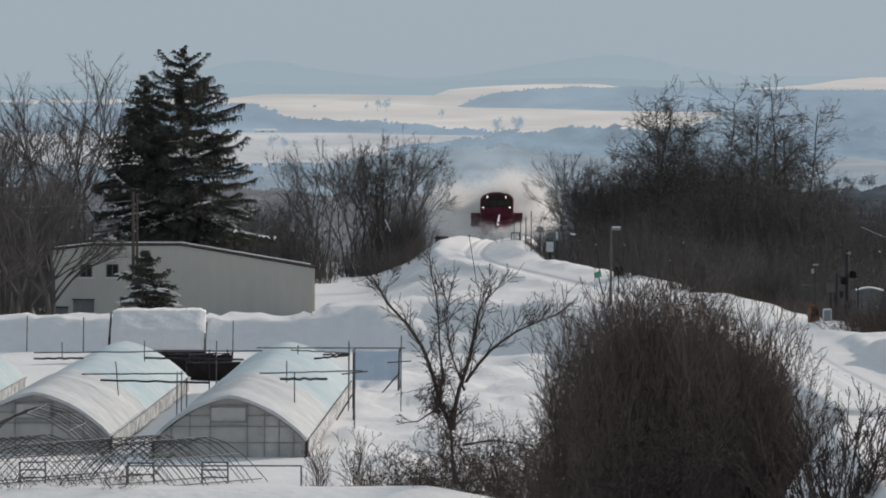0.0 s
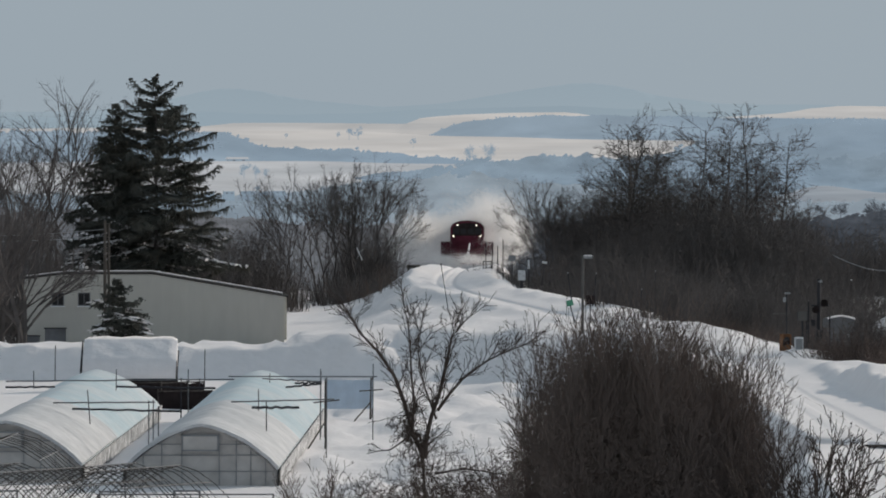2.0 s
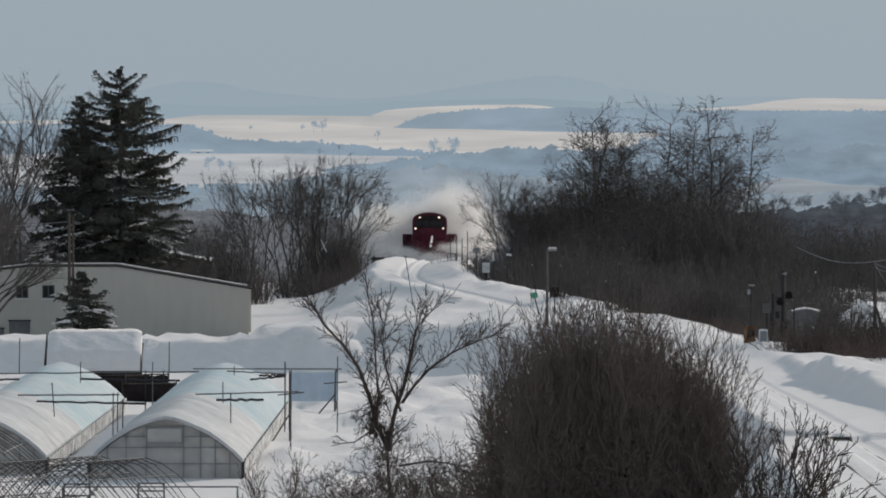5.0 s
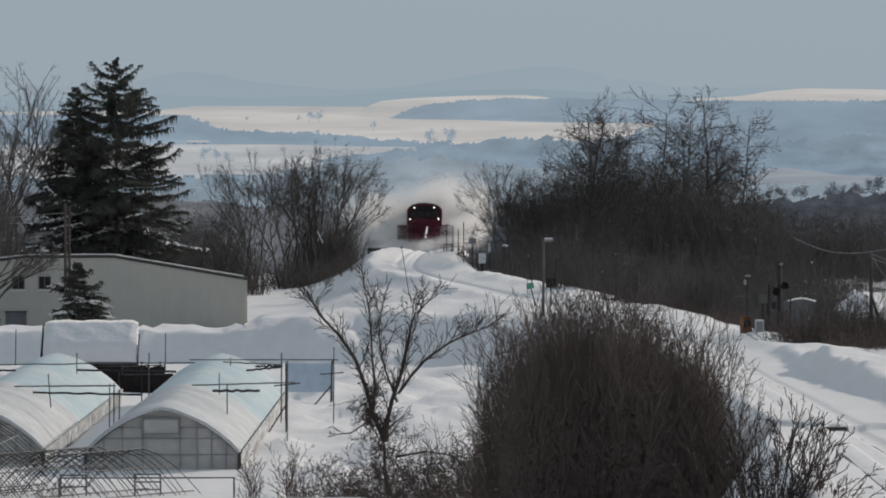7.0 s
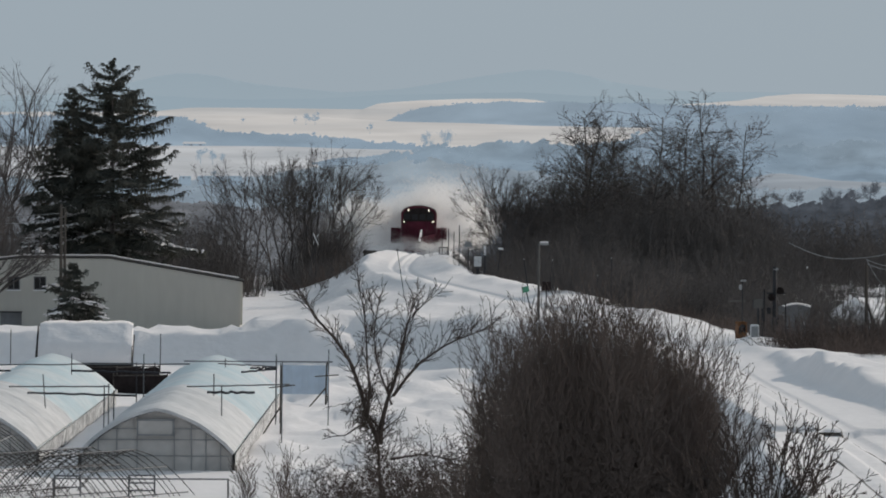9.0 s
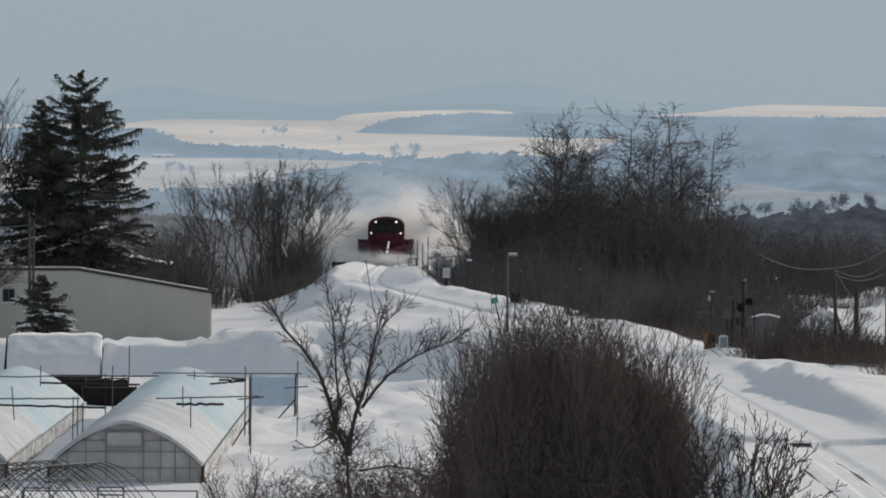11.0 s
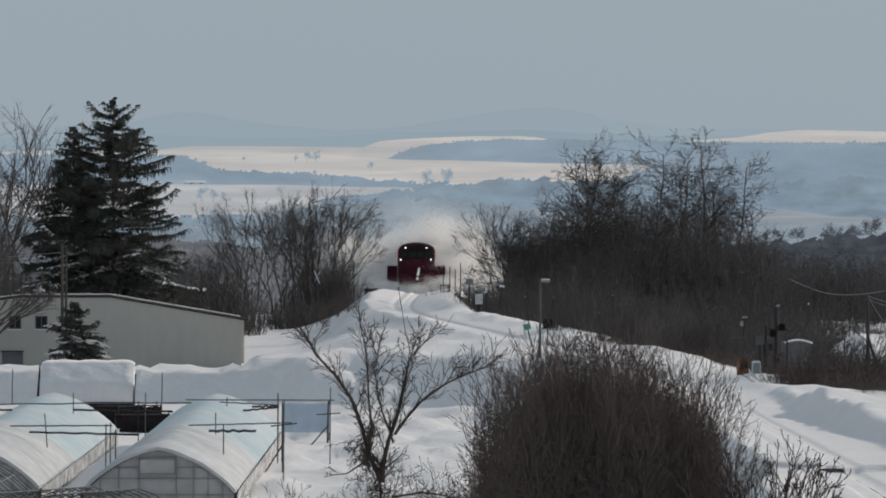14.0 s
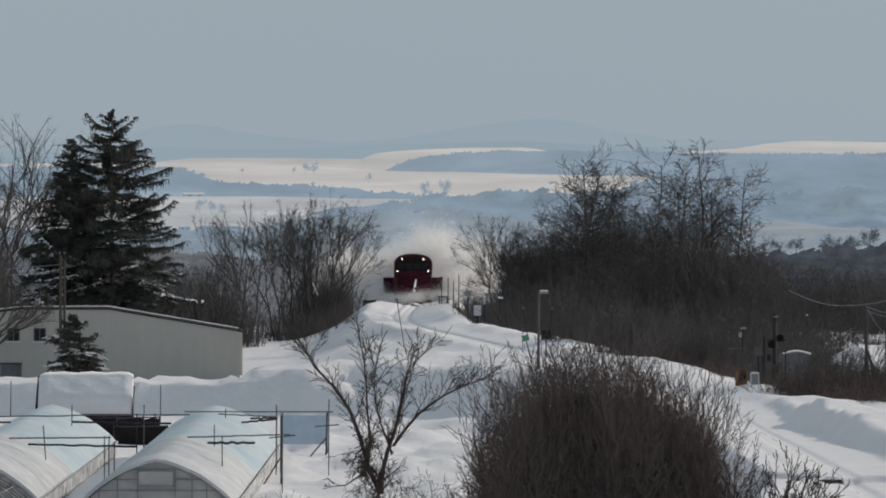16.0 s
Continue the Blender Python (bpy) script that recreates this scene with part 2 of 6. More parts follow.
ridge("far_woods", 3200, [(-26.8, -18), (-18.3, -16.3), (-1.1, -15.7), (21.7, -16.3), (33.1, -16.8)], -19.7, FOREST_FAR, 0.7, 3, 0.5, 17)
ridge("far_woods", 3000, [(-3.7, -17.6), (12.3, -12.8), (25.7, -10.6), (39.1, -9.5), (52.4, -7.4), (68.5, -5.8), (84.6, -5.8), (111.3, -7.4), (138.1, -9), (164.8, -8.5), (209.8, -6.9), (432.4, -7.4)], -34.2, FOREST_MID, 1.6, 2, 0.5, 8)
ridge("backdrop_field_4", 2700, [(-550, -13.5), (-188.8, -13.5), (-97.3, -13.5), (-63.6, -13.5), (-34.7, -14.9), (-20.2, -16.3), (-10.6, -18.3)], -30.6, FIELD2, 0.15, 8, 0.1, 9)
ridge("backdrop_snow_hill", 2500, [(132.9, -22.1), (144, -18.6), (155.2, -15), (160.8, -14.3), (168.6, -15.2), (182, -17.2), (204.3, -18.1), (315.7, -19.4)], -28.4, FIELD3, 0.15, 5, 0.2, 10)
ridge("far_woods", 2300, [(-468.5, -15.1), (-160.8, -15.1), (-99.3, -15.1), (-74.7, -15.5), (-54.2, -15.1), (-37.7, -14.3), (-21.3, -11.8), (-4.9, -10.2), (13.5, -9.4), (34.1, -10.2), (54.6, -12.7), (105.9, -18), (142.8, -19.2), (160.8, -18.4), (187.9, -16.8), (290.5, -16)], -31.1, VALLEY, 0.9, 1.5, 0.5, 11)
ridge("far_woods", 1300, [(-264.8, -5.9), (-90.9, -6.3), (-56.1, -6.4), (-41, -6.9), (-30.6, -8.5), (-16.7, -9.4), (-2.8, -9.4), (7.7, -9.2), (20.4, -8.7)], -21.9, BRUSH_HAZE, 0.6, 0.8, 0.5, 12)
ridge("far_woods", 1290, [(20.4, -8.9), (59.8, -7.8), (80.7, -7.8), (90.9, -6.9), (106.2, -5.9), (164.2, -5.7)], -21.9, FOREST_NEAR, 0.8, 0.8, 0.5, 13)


# ---- building blocks ----
class Geo:
    """Gathers vertices and faces of one mesh."""

    def __init__(self):
        self.v, self.f = [], []

    def add(self, vs, fs):
        k = len(self.v)
        self.v.extend([tuple(p) for p in vs])
        self.f.extend([tuple(i + k for i in f) for f in fs])
        return self

    def box(self, c, s, turn=0.0, taper=1.0):
        """A box with its centre and sizes; taper narrows the top."""
        ca, sa, vs = math.cos(turn), math.sin(turn), []
        for z in (-0.5, 0.5):
            k = taper if z > 0 else 1.0
            for x, y in ((-0.5, -0.5), (0.5, -0.5), (0.5, 0.5), (-0.5, 0.5)):
                px, py = x * s[0] * k, y * s[1] * k
                vs.append((c[0] + px * ca - py * sa, c[1] + px * sa + py * ca, c[2] + z * s[2]))
        return self.add(vs, [(3, 2, 1, 0), (4, 5, 6, 7), (0, 1, 5, 4), (1, 2, 6, 5), (2, 3, 7, 6), (3, 0, 4, 7)])

    def tube(self, pts, r0, r1=None, sides=6, cap=True):
        """A round bar along points, tapering from r0 to r1."""
        r1 = r0 if r1 is None else r1
        pts = [Vector(p) for p in pts]
        vs, fs, n = [], [], len(pts)
        for i, p in enumerate(pts):
            d = (pts[min(i + 1, n - 1)] - pts[max(i - 1, 0)]).normalized()
            a = d.cross(Vector((0, 0, 1)) if abs(d.z) < 0.9 else Vector((1, 0, 0))).normalized()
            b, r = d.cross(a), r0 + (r1 - r0) * i / max(n - 1, 1)
            for k in range(sides):
                w = 2 * math.pi * k / sides
                vs.append(p + (a * math.cos(w) + b * math.sin(w)) * r)
        for i in range(n - 1):
            for k in range(sides):
                a, b = i * sides + k, i * sides + (k + 1) % sides
                fs.append((a, b, b + sides, a + sides))
        if cap:
            fs.append(tuple(range(sides - 1, -1, -1)))
            fs.append(tuple(range((n - 1) * sides, n * sides)))
        return self.add(vs, fs)

    def loft(self, rings, closed=False, cap=False):
        """Sheets between rows of points."""
        n, m, vs, fs = len(rings), len(rings[0]), [p for r in rings for p in r], []
        for i in range(n - 1):
            for k in range(m if closed else m - 1):
                a, b = i * m + k, i * m + (k + 1) % m
                fs.append((a, b, b + m, a + m))
        if cap:
            fs.append(tuple(range(m - 1, -1, -1)))
            fs.append(tuple(range((n - 1) * m, n * m)))
        return self.add(vs, fs)

    def prism(self, outline, y0, y1):
        """An outline in x and z, pushed from y0 to y1."""
        return self.loft([[(x, y0, z) for x, z in outline], [(x, y1, z) for x, z in outline]], True, True)

    def mesh(self, name, mat, smooth=False):
        me = bpy.data.meshes.new(name)
        me.from_pydata(self.v, [], self.f)
        me.materials.append(mat)
        if smooth:
            me.polygons.foreach_set("use_smooth", [True] * len(me.polygons))
        return me


def thing(name, m, label, category, group="", kind=""):
    """The base of a thing: an empty at its foot."""
    ob = new(name)
    ob.matrix_basis = m
    return tagged(ob, label, category, group, kind)


def part(name, geo, mat, parent, label="", smooth=False, m=None, kind=""):
    ob = new(name, geo.mesh(name, mat, smooth) if isinstance(geo, Geo) else geo)
    ob.parent = parent
    if m is not None:
        ob.matrix_basis = m
    return tagged(ob, label, kind=kind)


def rounded(geo, width=0.03):
    """The same solid with its edges rounded."""
    bm = bmesh.new()
    vs = [bm.verts.new(p) for p in geo.v]
    for f in geo.f:
        bm.faces.new([vs[i] for i in f])
    bmesh.ops.recalc_face_normals(bm, faces=bm.faces)
    bmesh.ops.bevel(bm, geom=[e for e in bm.edges if e.is_manifold and e.calc_face_angle(0) > 0.5], offset=width, segments=2, affect="EDGES", clamp_overlap=True)
    out = Geo()
    bm.verts.index_update()
    out.add([v.co[:] for v in bm.verts], [[v.index for v in f.verts] for f in bm.faces])
    bm.free()
    return out


def welded(geo):
    """The same mesh with touching corners joined."""
    seen, ids, out = {}, [], Geo()
    for p in geo.v:
        k = tuple(round(c, 4) for c in p)
        if k not in seen:
            seen[k] = len(out.v)
            out.v.append(p)
        ids.append(seen[k])
    out.f = [tuple(ids[i] for i in f) for f in geo.f]
    return out


def needles(segs, sides=3, tip=0.0):
    """Thin tapering bars from rows (p0, p1, r0, r1), as one quick Geo; those that end thinner than tip run to a point."""
    s = np.asarray(segs, float)
    p0, p1, r0, r1 = s[:, 0:3], s[:, 3:6], s[:, 6], s[:, 7]
    d = p1 - p0
    d /= np.linalg.norm(d, axis=1, keepdims=True) + 1e-9
    ref = np.where(np.abs(d[:, 2:3]) < 0.9, np.array([[0, 0, 1.0]]), np.array([[1.0, 0, 0]]))
    a = np.cross(d, ref)
    a /= np.linalg.norm(a, axis=1, keepdims=True)
    b = np.cross(d, a)
    g = Geo()
    for pick, pointed in ((r1 > tip, False), (r1 <= tip, True)):
        if not pick.any():
            continue
        n = 3 if pointed else sides
        rings = []
        for p, r in ((p0, r0),) if pointed else ((p0, r0), (p1, r1)):
            for k in range(n):
                w = 2 * math.pi * k / n
                rings.append(p[pick] + (a[pick] * math.cos(w) + b[pick] * math.sin(w)) * r[pick][:, None])
        if pointed:
            rings.append(p1[pick])
        vs = np.stack(rings, 1).reshape(-1, 3)
        base = np.arange(int(pick.sum()))[:, None] * len(rings) + len(g.v)
        if pointed:
            fs = np.concatenate([base + np.array([[k, (k + 1) % 3, 3]]) for k in range(3)])
        else:
            fs = np.concatenate([base + np.array([[k, (k + 1) % n, (k + 1) % n + n, k + n]]) for k in range(n)])
        g.v.extend(vs.tolist())
        g.f.extend(fs.tolist())
    return g


# ---- the lie of the land ----
TRACK_Y = np.array([-60, 0, 60, 100, 125, 144, 165, 190, 220, 254, 280, 300, 330, 360, 377, 399, 423, 450, 473, 560, 640, 760])
TRACK_X = np.array([13, 12.2, 11.3, 10.7, 10.3, 10.35, 11.2, 12.2, 13.6, 14.8, 14.9, 14.3, 12.2, 8.9, 6.9, 4.2, 2.1, 1.9, 2.8, 4.6, 6.5, 9.5])


def track_x(y):
    """The railway's line: gentle curves."""
    w = np.array([-16, -8, 0, 8, 16.0])
    return sum(np.interp(np.asarray(y) + k, TRACK_Y, TRACK_X) for k in w) / 5


def track_z(y):
    """The railway's level: it climbs towards the camera."""
    y = np.asarray(y, float)
    near = sum(np.interp(y + k, [-60, 60, 100, 122, 144, 165, 190, 220, 254, 280, 350, 480, 800], [5.5, 5.5, 5.7, 6.7, 6.5, 5.8, 5.0, 3.9, 2.85, 2.7, 2.6, 2.25, 2.25]) for k in (-10, 0, 10)) / 3
    return np.where(y > 480, 2.25 - (y - 480) * 0.0194, near)


def bump(v, c, w):
    return np.exp(-(((v - c) / w) ** 2))


def rumple(x, y, s, seed=0.0):
    """Soft irregular waves of about s metres."""
    return (np.sin(x / s * 2.1 + 1.7 * np.sin(y / s * 0.53 + seed)) * np.sin(y / s * 1.13 + seed * 2.3 + 1.1 * np.sin(x / s * 0.9))
            + 0.5 * np.sin(x / s * 4.7 + y / s * 2.2 + seed) * np.sin(y / s * 2.6 - x / s * 1.7 + seed * 0.7)) / 1.5


def smooth_max(a, b, k=0.5):
    return 0.5 * (a + b + np.sqrt((a - b) ** 2 + k * k))


def ground_z(x, y):
    x, y = np.asarray(x, float), np.asarray(y, float)
    low = np.interp(y, [-80, 0, 40, 100, 150, 195, 215, 440, 520, 620, 900, 1500, 2500, 5000], [12.2, 12.2, 9.5, 6.0, 3.2, 0.75, 0.0, 0.0, -0.6, -4, -16, -30, -40, -60])
    tx, tz = track_x(y), track_z(y)
    d = x - tx
    ridge_y = y + 2.5 * rumple(x, y, 5, 0.3)  # the edge of the thrown-up snow wanders
    left = np.interp(ridge_y, [120, 205, 322, 330.5, 333.5, 350, 375, 430, 600], [1.7, 1.2, 0.9, 0.24, 0.03, 0.07, 0.3, 0.6, 0.6])
    half = np.interp(y, [100, 128, 140, 147, 205, 300, 420, 480], [2.3, 2.2, 1.9, 1.2, 1.7, 2.6, 2.6, 2.5])
    bank = tz - np.maximum(0, -d - half) * left
    right = tz - 0.1 - np.maximum(0, d - np.interp(y, [400, 440], [4.2, 3.3])) * np.interp(y, [150, 280, 310, 410, 445, 500], [0.02, 0.02, 0.2, 0.3, 0.8, 0.8])
    right = np.maximum(right, tz - 3)
    bank = bank - 5 * np.clip((-6.5 - x) / 2.5, 0, 1) * np.clip((385 - y) / 25, 0, 1)
    side = np.where(d < 0, bank, right)
    near = np.clip((640 - y) / 120, 0, 1)
    z = smooth_max(low, side * near + (low - 1) * (1 - near), 0.6)
    # snow thrown up beside the rails, and the trough that the rails lie in
    amp = 1 + 0.35 * rumple(x * 0.3, y, 11, 0.4)
    right_bank = np.interp(y, [120, 160, 200, 245, 268, 310, 340, 420, 470, 520], [0.1, 0.1, 0.1, 0.1, 0.1, 0.06, 0.06, 0.25, 0.25, 0.15])
    z = z + amp * near * (right_bank * bump(d, 3.1, 1.3) + np.interp(y, [120, 300, 330, 420, 470, 520], [0.15, 0.25, 0.1, 0.08, 0.15, 0.1]) * bump(d, -2.5, 0.9))
    lee = np.clip((d - 2.3 - 0.12 * rumple(x * 0.2, y, 9, 2.0)) / 0.95, 0, 1)
    z = z + np.interp(y, [110, 142, 165, 190, 212, 224, 236, 248, 260, 272, 280, 288], [0, 0.1, 0.35, 0.5, 0.7, 0.77, 0.95, 0.93, 0.5, 0.36, 0.16, 0]) * lee * lee * (3 - 2 * lee) * (1 - 0.5 * np.clip((d - 4) / 5, 0, 1)) * (1 + 0.12 * rumple(x, y, 6, 4.0))
    z = z - 0.18 * near * np.clip((y - 260) / 40, 0, 1) * bump(d, 0, 1.15)
    # the wheels' grooves: soft far off, a cut trench beside the rail near the crossing
    far_side = np.clip((y - 285) / 15, 0, 1)
    z = z - near * far_side * 0.1 * (bump(d, -0.55, 0.2) + bump(d, 0.55, 0.2))
    cut = np.clip((d - 0.5) / 0.06, 0, 1) * np.clip((0.98 + 0.05 * rumple(x * 0.2, y, 3, 1.0) - d) / 0.12, 0, 1)
    z = z - (1 - far_side) * np.clip((y - 100) / 20, 0, 1) * (0.045 * cut + 0.03 * bump(d, -0.53, 0.09))
    # ploughed wall of snow along the farm road, and the drift in the near field
    wall = 1.62 + 0.14 * rumple(x, y, 2.6, 1.0) + 0.22 * np.abs(rumple(x, y * 0.3, 1.1, 2.0)) + 0.14 * np.abs(rumple(x, y * 0.2, 0.7, 4.0))
    wall = wall * np.clip((y - 330.5) / 1.6, 0, 1) * np.clip((341 - y) / 3.5, 0, 1) - 3 * np.clip((x + 1.2) / 2, 0, 1)
    z = np.where((y > 328) & (y < 343), smooth_max(z, wall, 0.12), z)
    z = z + 0.75 * bump(y, 200, 3.5) * np.clip((3.5 - x) / 4, 0, 1) * (1 + 0.06 * rumple(x, y, 6, 3.0))
    z = z + 0.7 * bump(y, 380, 30) * bump(x, -3, 6)
    edge = np.clip(1 - np.abs(ridge_y - 336) / 3.5, 0, 1) * np.clip((x + 5) / 3, 0, 1) * np.clip((9 - x) / 2, 0, 1)
    z = z + edge * (0.25 + 0.3 * np.abs(rumple(x, y, 1.3, 6.0)) + 0.3 * np.maximum(0, rumple(x, y * 0.6, 0.7, 1.5) - 0.15))
    for far, top, start in ((348, 3.0, 25.9), (425, 2.2, 31.5)):  # snowy fields beyond the crossing
        field = top + 0.12 * rumple(x, y, 5, 2.0) - 5 * np.clip((start + 0.5 - x) / 0.5, 0, 1) - ((y - far) / 14) ** 2
        z = np.where(np.abs(y - far) < 45, smooth_max(z, field, 0.2), z)
    z = z - 0.17 * np.clip((151 + 0.25 * rumple(x, y * 0, 1.2, 2.0) - y) / 0.3, 0, 1) * np.clip((x - 6) / 2, 0, 1)
    # hummocks beside the greenhouses
    yard = np.clip((x + 4.6) / 0.8, 0, 1) * np.clip((9 - x) / 3, 0, 1) * np.clip((y - 204) / 6, 0, 1) * np.clip((325 - y) / 8, 0, 1)
    z = z + yard * (0.42 * np.abs(rumple(x, y * 0.45, 2.6, 7.0)) + 0.25 * np.abs(rumple(x, y * 0.6, 1.2, 3.5)) - 0.15)
    # drifts
    open_field = np.clip((y - 205) / 10, 0, 1) * np.clip((500 - y) / 40, 0, 1) * np.clip((np.abs(d) - 1.4) / 2, 0, 1)
    lively = 0.25 + 0.75 * np.clip((x + 6) / 4, 0, 1)
    z = z + open_field * lively * (0.26 * rumple(x, y, 7, 0.0) + 0.17 * rumple(x, y, 3, 5.0) + 0.09 * rumple(x, y, 1.4, 8.0))
    slope = np.clip((y - 340) / 20, 0, 1) * np.clip((500 - y) / 20, 0, 1) * np.clip((np.abs(d) - 1.6) / 1.5, 0, 1) * np.clip((9 - np.abs(d)) / 3, 0, 1)
    z = z + slope * (0.1 * np.abs(rumple(x, y * 0.5, 2.2, 3.0)) + 0.16 * rumple(x, y * 0.35, 4, 9.0))
    return z


def foot(x, y, sink=0.05):
    return float(ground_z(x, y)) - sink


def make_ground():
    """One sheet from behind the camera to the horizon, fine where it is near in view."""
    us = np.concatenate([-np.geomspace(2600, 46, 28), np.arange(-45, -3, 0.42), np.arange(-3, -1.3, 0.2), np.arange(-1.3, 1.6, 0.09), np.arange(1.6, 4, 0.2), np.arange(4, 30, 0.45), np.geomspace(30.5, 2600, 28)])
    ys = np.concatenate([np.arange(-80, 135, 8.0), np.arange(136, 149.6, 0.8), np.arange(149.9, 151.9, 0.13), np.arange(152.2, 260, 0.9), np.arange(260, 520, 1.0), np.geomspace(522, 4950, 46)])
    gu, gy = np.meshgrid(us, ys)
    gx = gu + track_x(gy) * np.clip(np.minimum((46 + gu) / 40, (46 - gu) / 40), 0, 1)  # columns run along the line
    gz = ground_z(gx, gy)
    vs = np.stack([gx, gy, gz], -1).reshape(-1, 3)
    ny, nx = gx.shape
    i = (np.arange(ny - 1)[:, None] * nx + np.arange(nx - 1)[None, :]).reshape(-1)
    g = Geo()
    g.v, g.f = vs.tolist(), np.stack([i, i + 1, i + nx + 1, i + nx], 1).tolist()
    return tagged(new("ground", g.mesh("ground", SNOW, True)), "snow-covered field, embankment and drifts", kind="structure")


make_ground()


# ---- railway ----
def make_rails():
    for side in (-1, 1):
        ys = np.arange(120, 291, 1.0)
        x = track_x(ys) + side * 0.535
        z = ground_z(x - side * 0.02, ys)
        lift = -0.004 + 0.008 * np.sin(ys * 0.37 + side) + 0.008 * np.sin(ys * 1.1)
        g = Geo().loft([[(a - 0.015, b, c - 0.1), (a - 0.015, b, c + h), (a + 0.015, b, c + h), (a + 0.015, b, c - 0.1)] for a, b, c, h in zip(x, ys, z, lift)], True, True)
        tagged(new("rail", g.mesh("rail", RAIL)), "dark steel rail running in packed snow", "rail", "rails of the line", "structure")


make_rails()


# ---- trees ----
def grow(rng, p, d, length, radius, level, out, spec):
    """One limb as a bent line of bars, with its side limbs."""
    steps = spec["steps"][level] if "steps" in spec else 4 if level < 2 else 3 if level == 2 else 2 if level < 4 else 1
    pts, r = [np.array(p)], radius
    for i in range(steps):
        d = d + rng.normal(size=3) * spec["crook"] + np.array([0, 0, spec["lift"]])
        d /= np.linalg.norm(d)
        q = pts[-1] + d * length / steps
        r2 = max(radius * (1 - 0.75 * (i + 1) / steps), spec["thin"]) if level < spec["levels"] or i < steps - 1 else 0.003
        out[min(level, 1)].append((*pts[-1], *q, r, r2))
        pts.append(q)
        r = r2
    if level >= spec["levels"]:
        return
    n = spec["kids"][level]
    for k in range(n):
        s = spec["from"][level] + (1 - spec["from"][level]) * (k + rng.random()) / n
        i = min(int(s * steps), steps - 1)
        q = pts[i] + (pts[i + 1] - pts[i]) * (s * steps - i)
        side = rng.normal(size=3)
        side -= side.dot(d) * d
        side /= np.linalg.norm(side)
        w = radians(rng.uniform(*spec["first" if level == 0 and "first" in spec else "angle"]))
        kd = d * math.cos(w) + side * math.sin(w)
        grow(rng, q, kd, length * rng.uniform(*spec["later" if level and "later" in spec else "ratio"]) * (1.15 - 0.45 * s), max(radius * (1 - 0.7 * s) * 0.55, spec["thin"]), level + 1, out, spec)


def fork(rng, p, d, length, radius, depth, out, spec):
    """A limb that bends, sheds side twigs and parts again and again into an airy crown."""
    p, d, steps = np.array(p, float), np.array(d, float), 3 if depth > 4 else 2
    for i in range(steps):
        d = d + rng.normal(size=3) * spec["crook"] + np.array([0, 0, spec["lift"]])
        d /= np.linalg.norm(d)
        q = p + d * length / steps
        r0, r1 = (max(radius * (1 - 0.3 * k / steps), spec["thin"]) for k in (i, i + 1))
        out[0 if depth >= spec["bole"] else 1].append((*p, *q, r0, r1))
        if depth < spec["bole"]:
            for _ in range(spec["twigs"] if depth < 4 else 1):
                w = d + rng.normal(size=3) * spec.get("wild", 0.6)
                w *= spec["reach"] * rng.uniform(0.5, 1.2) / np.linalg.norm(w)
                a = p + (q - p) * rng.random()
                b = a + w
                out[1].append((*a, *b, spec["thin"] * 0.9, 0.004))
                for _ in range(2):
                    c = a + w * rng.uniform(0.35, 0.8)
                    e = c + w * 0.4 + rng.normal(size=3) * spec["reach"] * 0.22
                    out[1].append((*c, *e, spec["thin"] * 0.7, 0.003))
        p = q
    if depth == 0:
        for _ in range(5):
            w = d + rng.normal(size=3) * 0.45
            w *= spec["reach"] * rng.uniform(0.6, 1.3) / np.linalg.norm(w)
            out[1].append((*p, *(p + w), spec["thin"] * 0.85, 0.003))
        return
    for k in range(3 if rng.random() < spec["third"] else 2):
        side = rng.normal(size=3)
        side -= side.dot(d) * d
        side /= np.linalg.norm(side)
        w = radians(rng.uniform(4, 18) if k == 0 else rng.uniform(*spec["angle"]))
        fork(rng, p, d * math.cos(w) + side * math.sin(w), length * rng.uniform(*spec["ratio"]), radius * (0.76 if k == 0 else 0.62), depth - 1, out, spec)


VASE = dict(depth=5, bole=5, angle=(18, 38), ratio=(0.72, 0.92), crook=0.085, lift=0.005, thin=0.0105, third=0.15, twigs=2, reach=0.75, wild=0.75)
LITHE = dict(depth=5, bole=5, angle=(15, 38), ratio=(0.66, 0.9), crook=0.15, lift=0.06, thin=0.0095, third=0.12, twigs=2, reach=0.6, wild=0.8)
ALDER = dict(levels=3, kids=(36, 11, 7), first=(48, 80), angle=(26, 62), ratio=(0.2, 0.33), later=(0.24, 0.42), crook=0.075, lift=0.02, thin=0.0105, steps=(9, 5, 2, 1))
ALDER["from"] = (0.3, 0.12, 0.1)
SMALL = dict(depth=5, bole=5, angle=(18, 38), ratio=(0.68, 0.9), crook=0.09, lift=0.05, thin=0.01, third=0.25, twigs=2, reach=0.55)


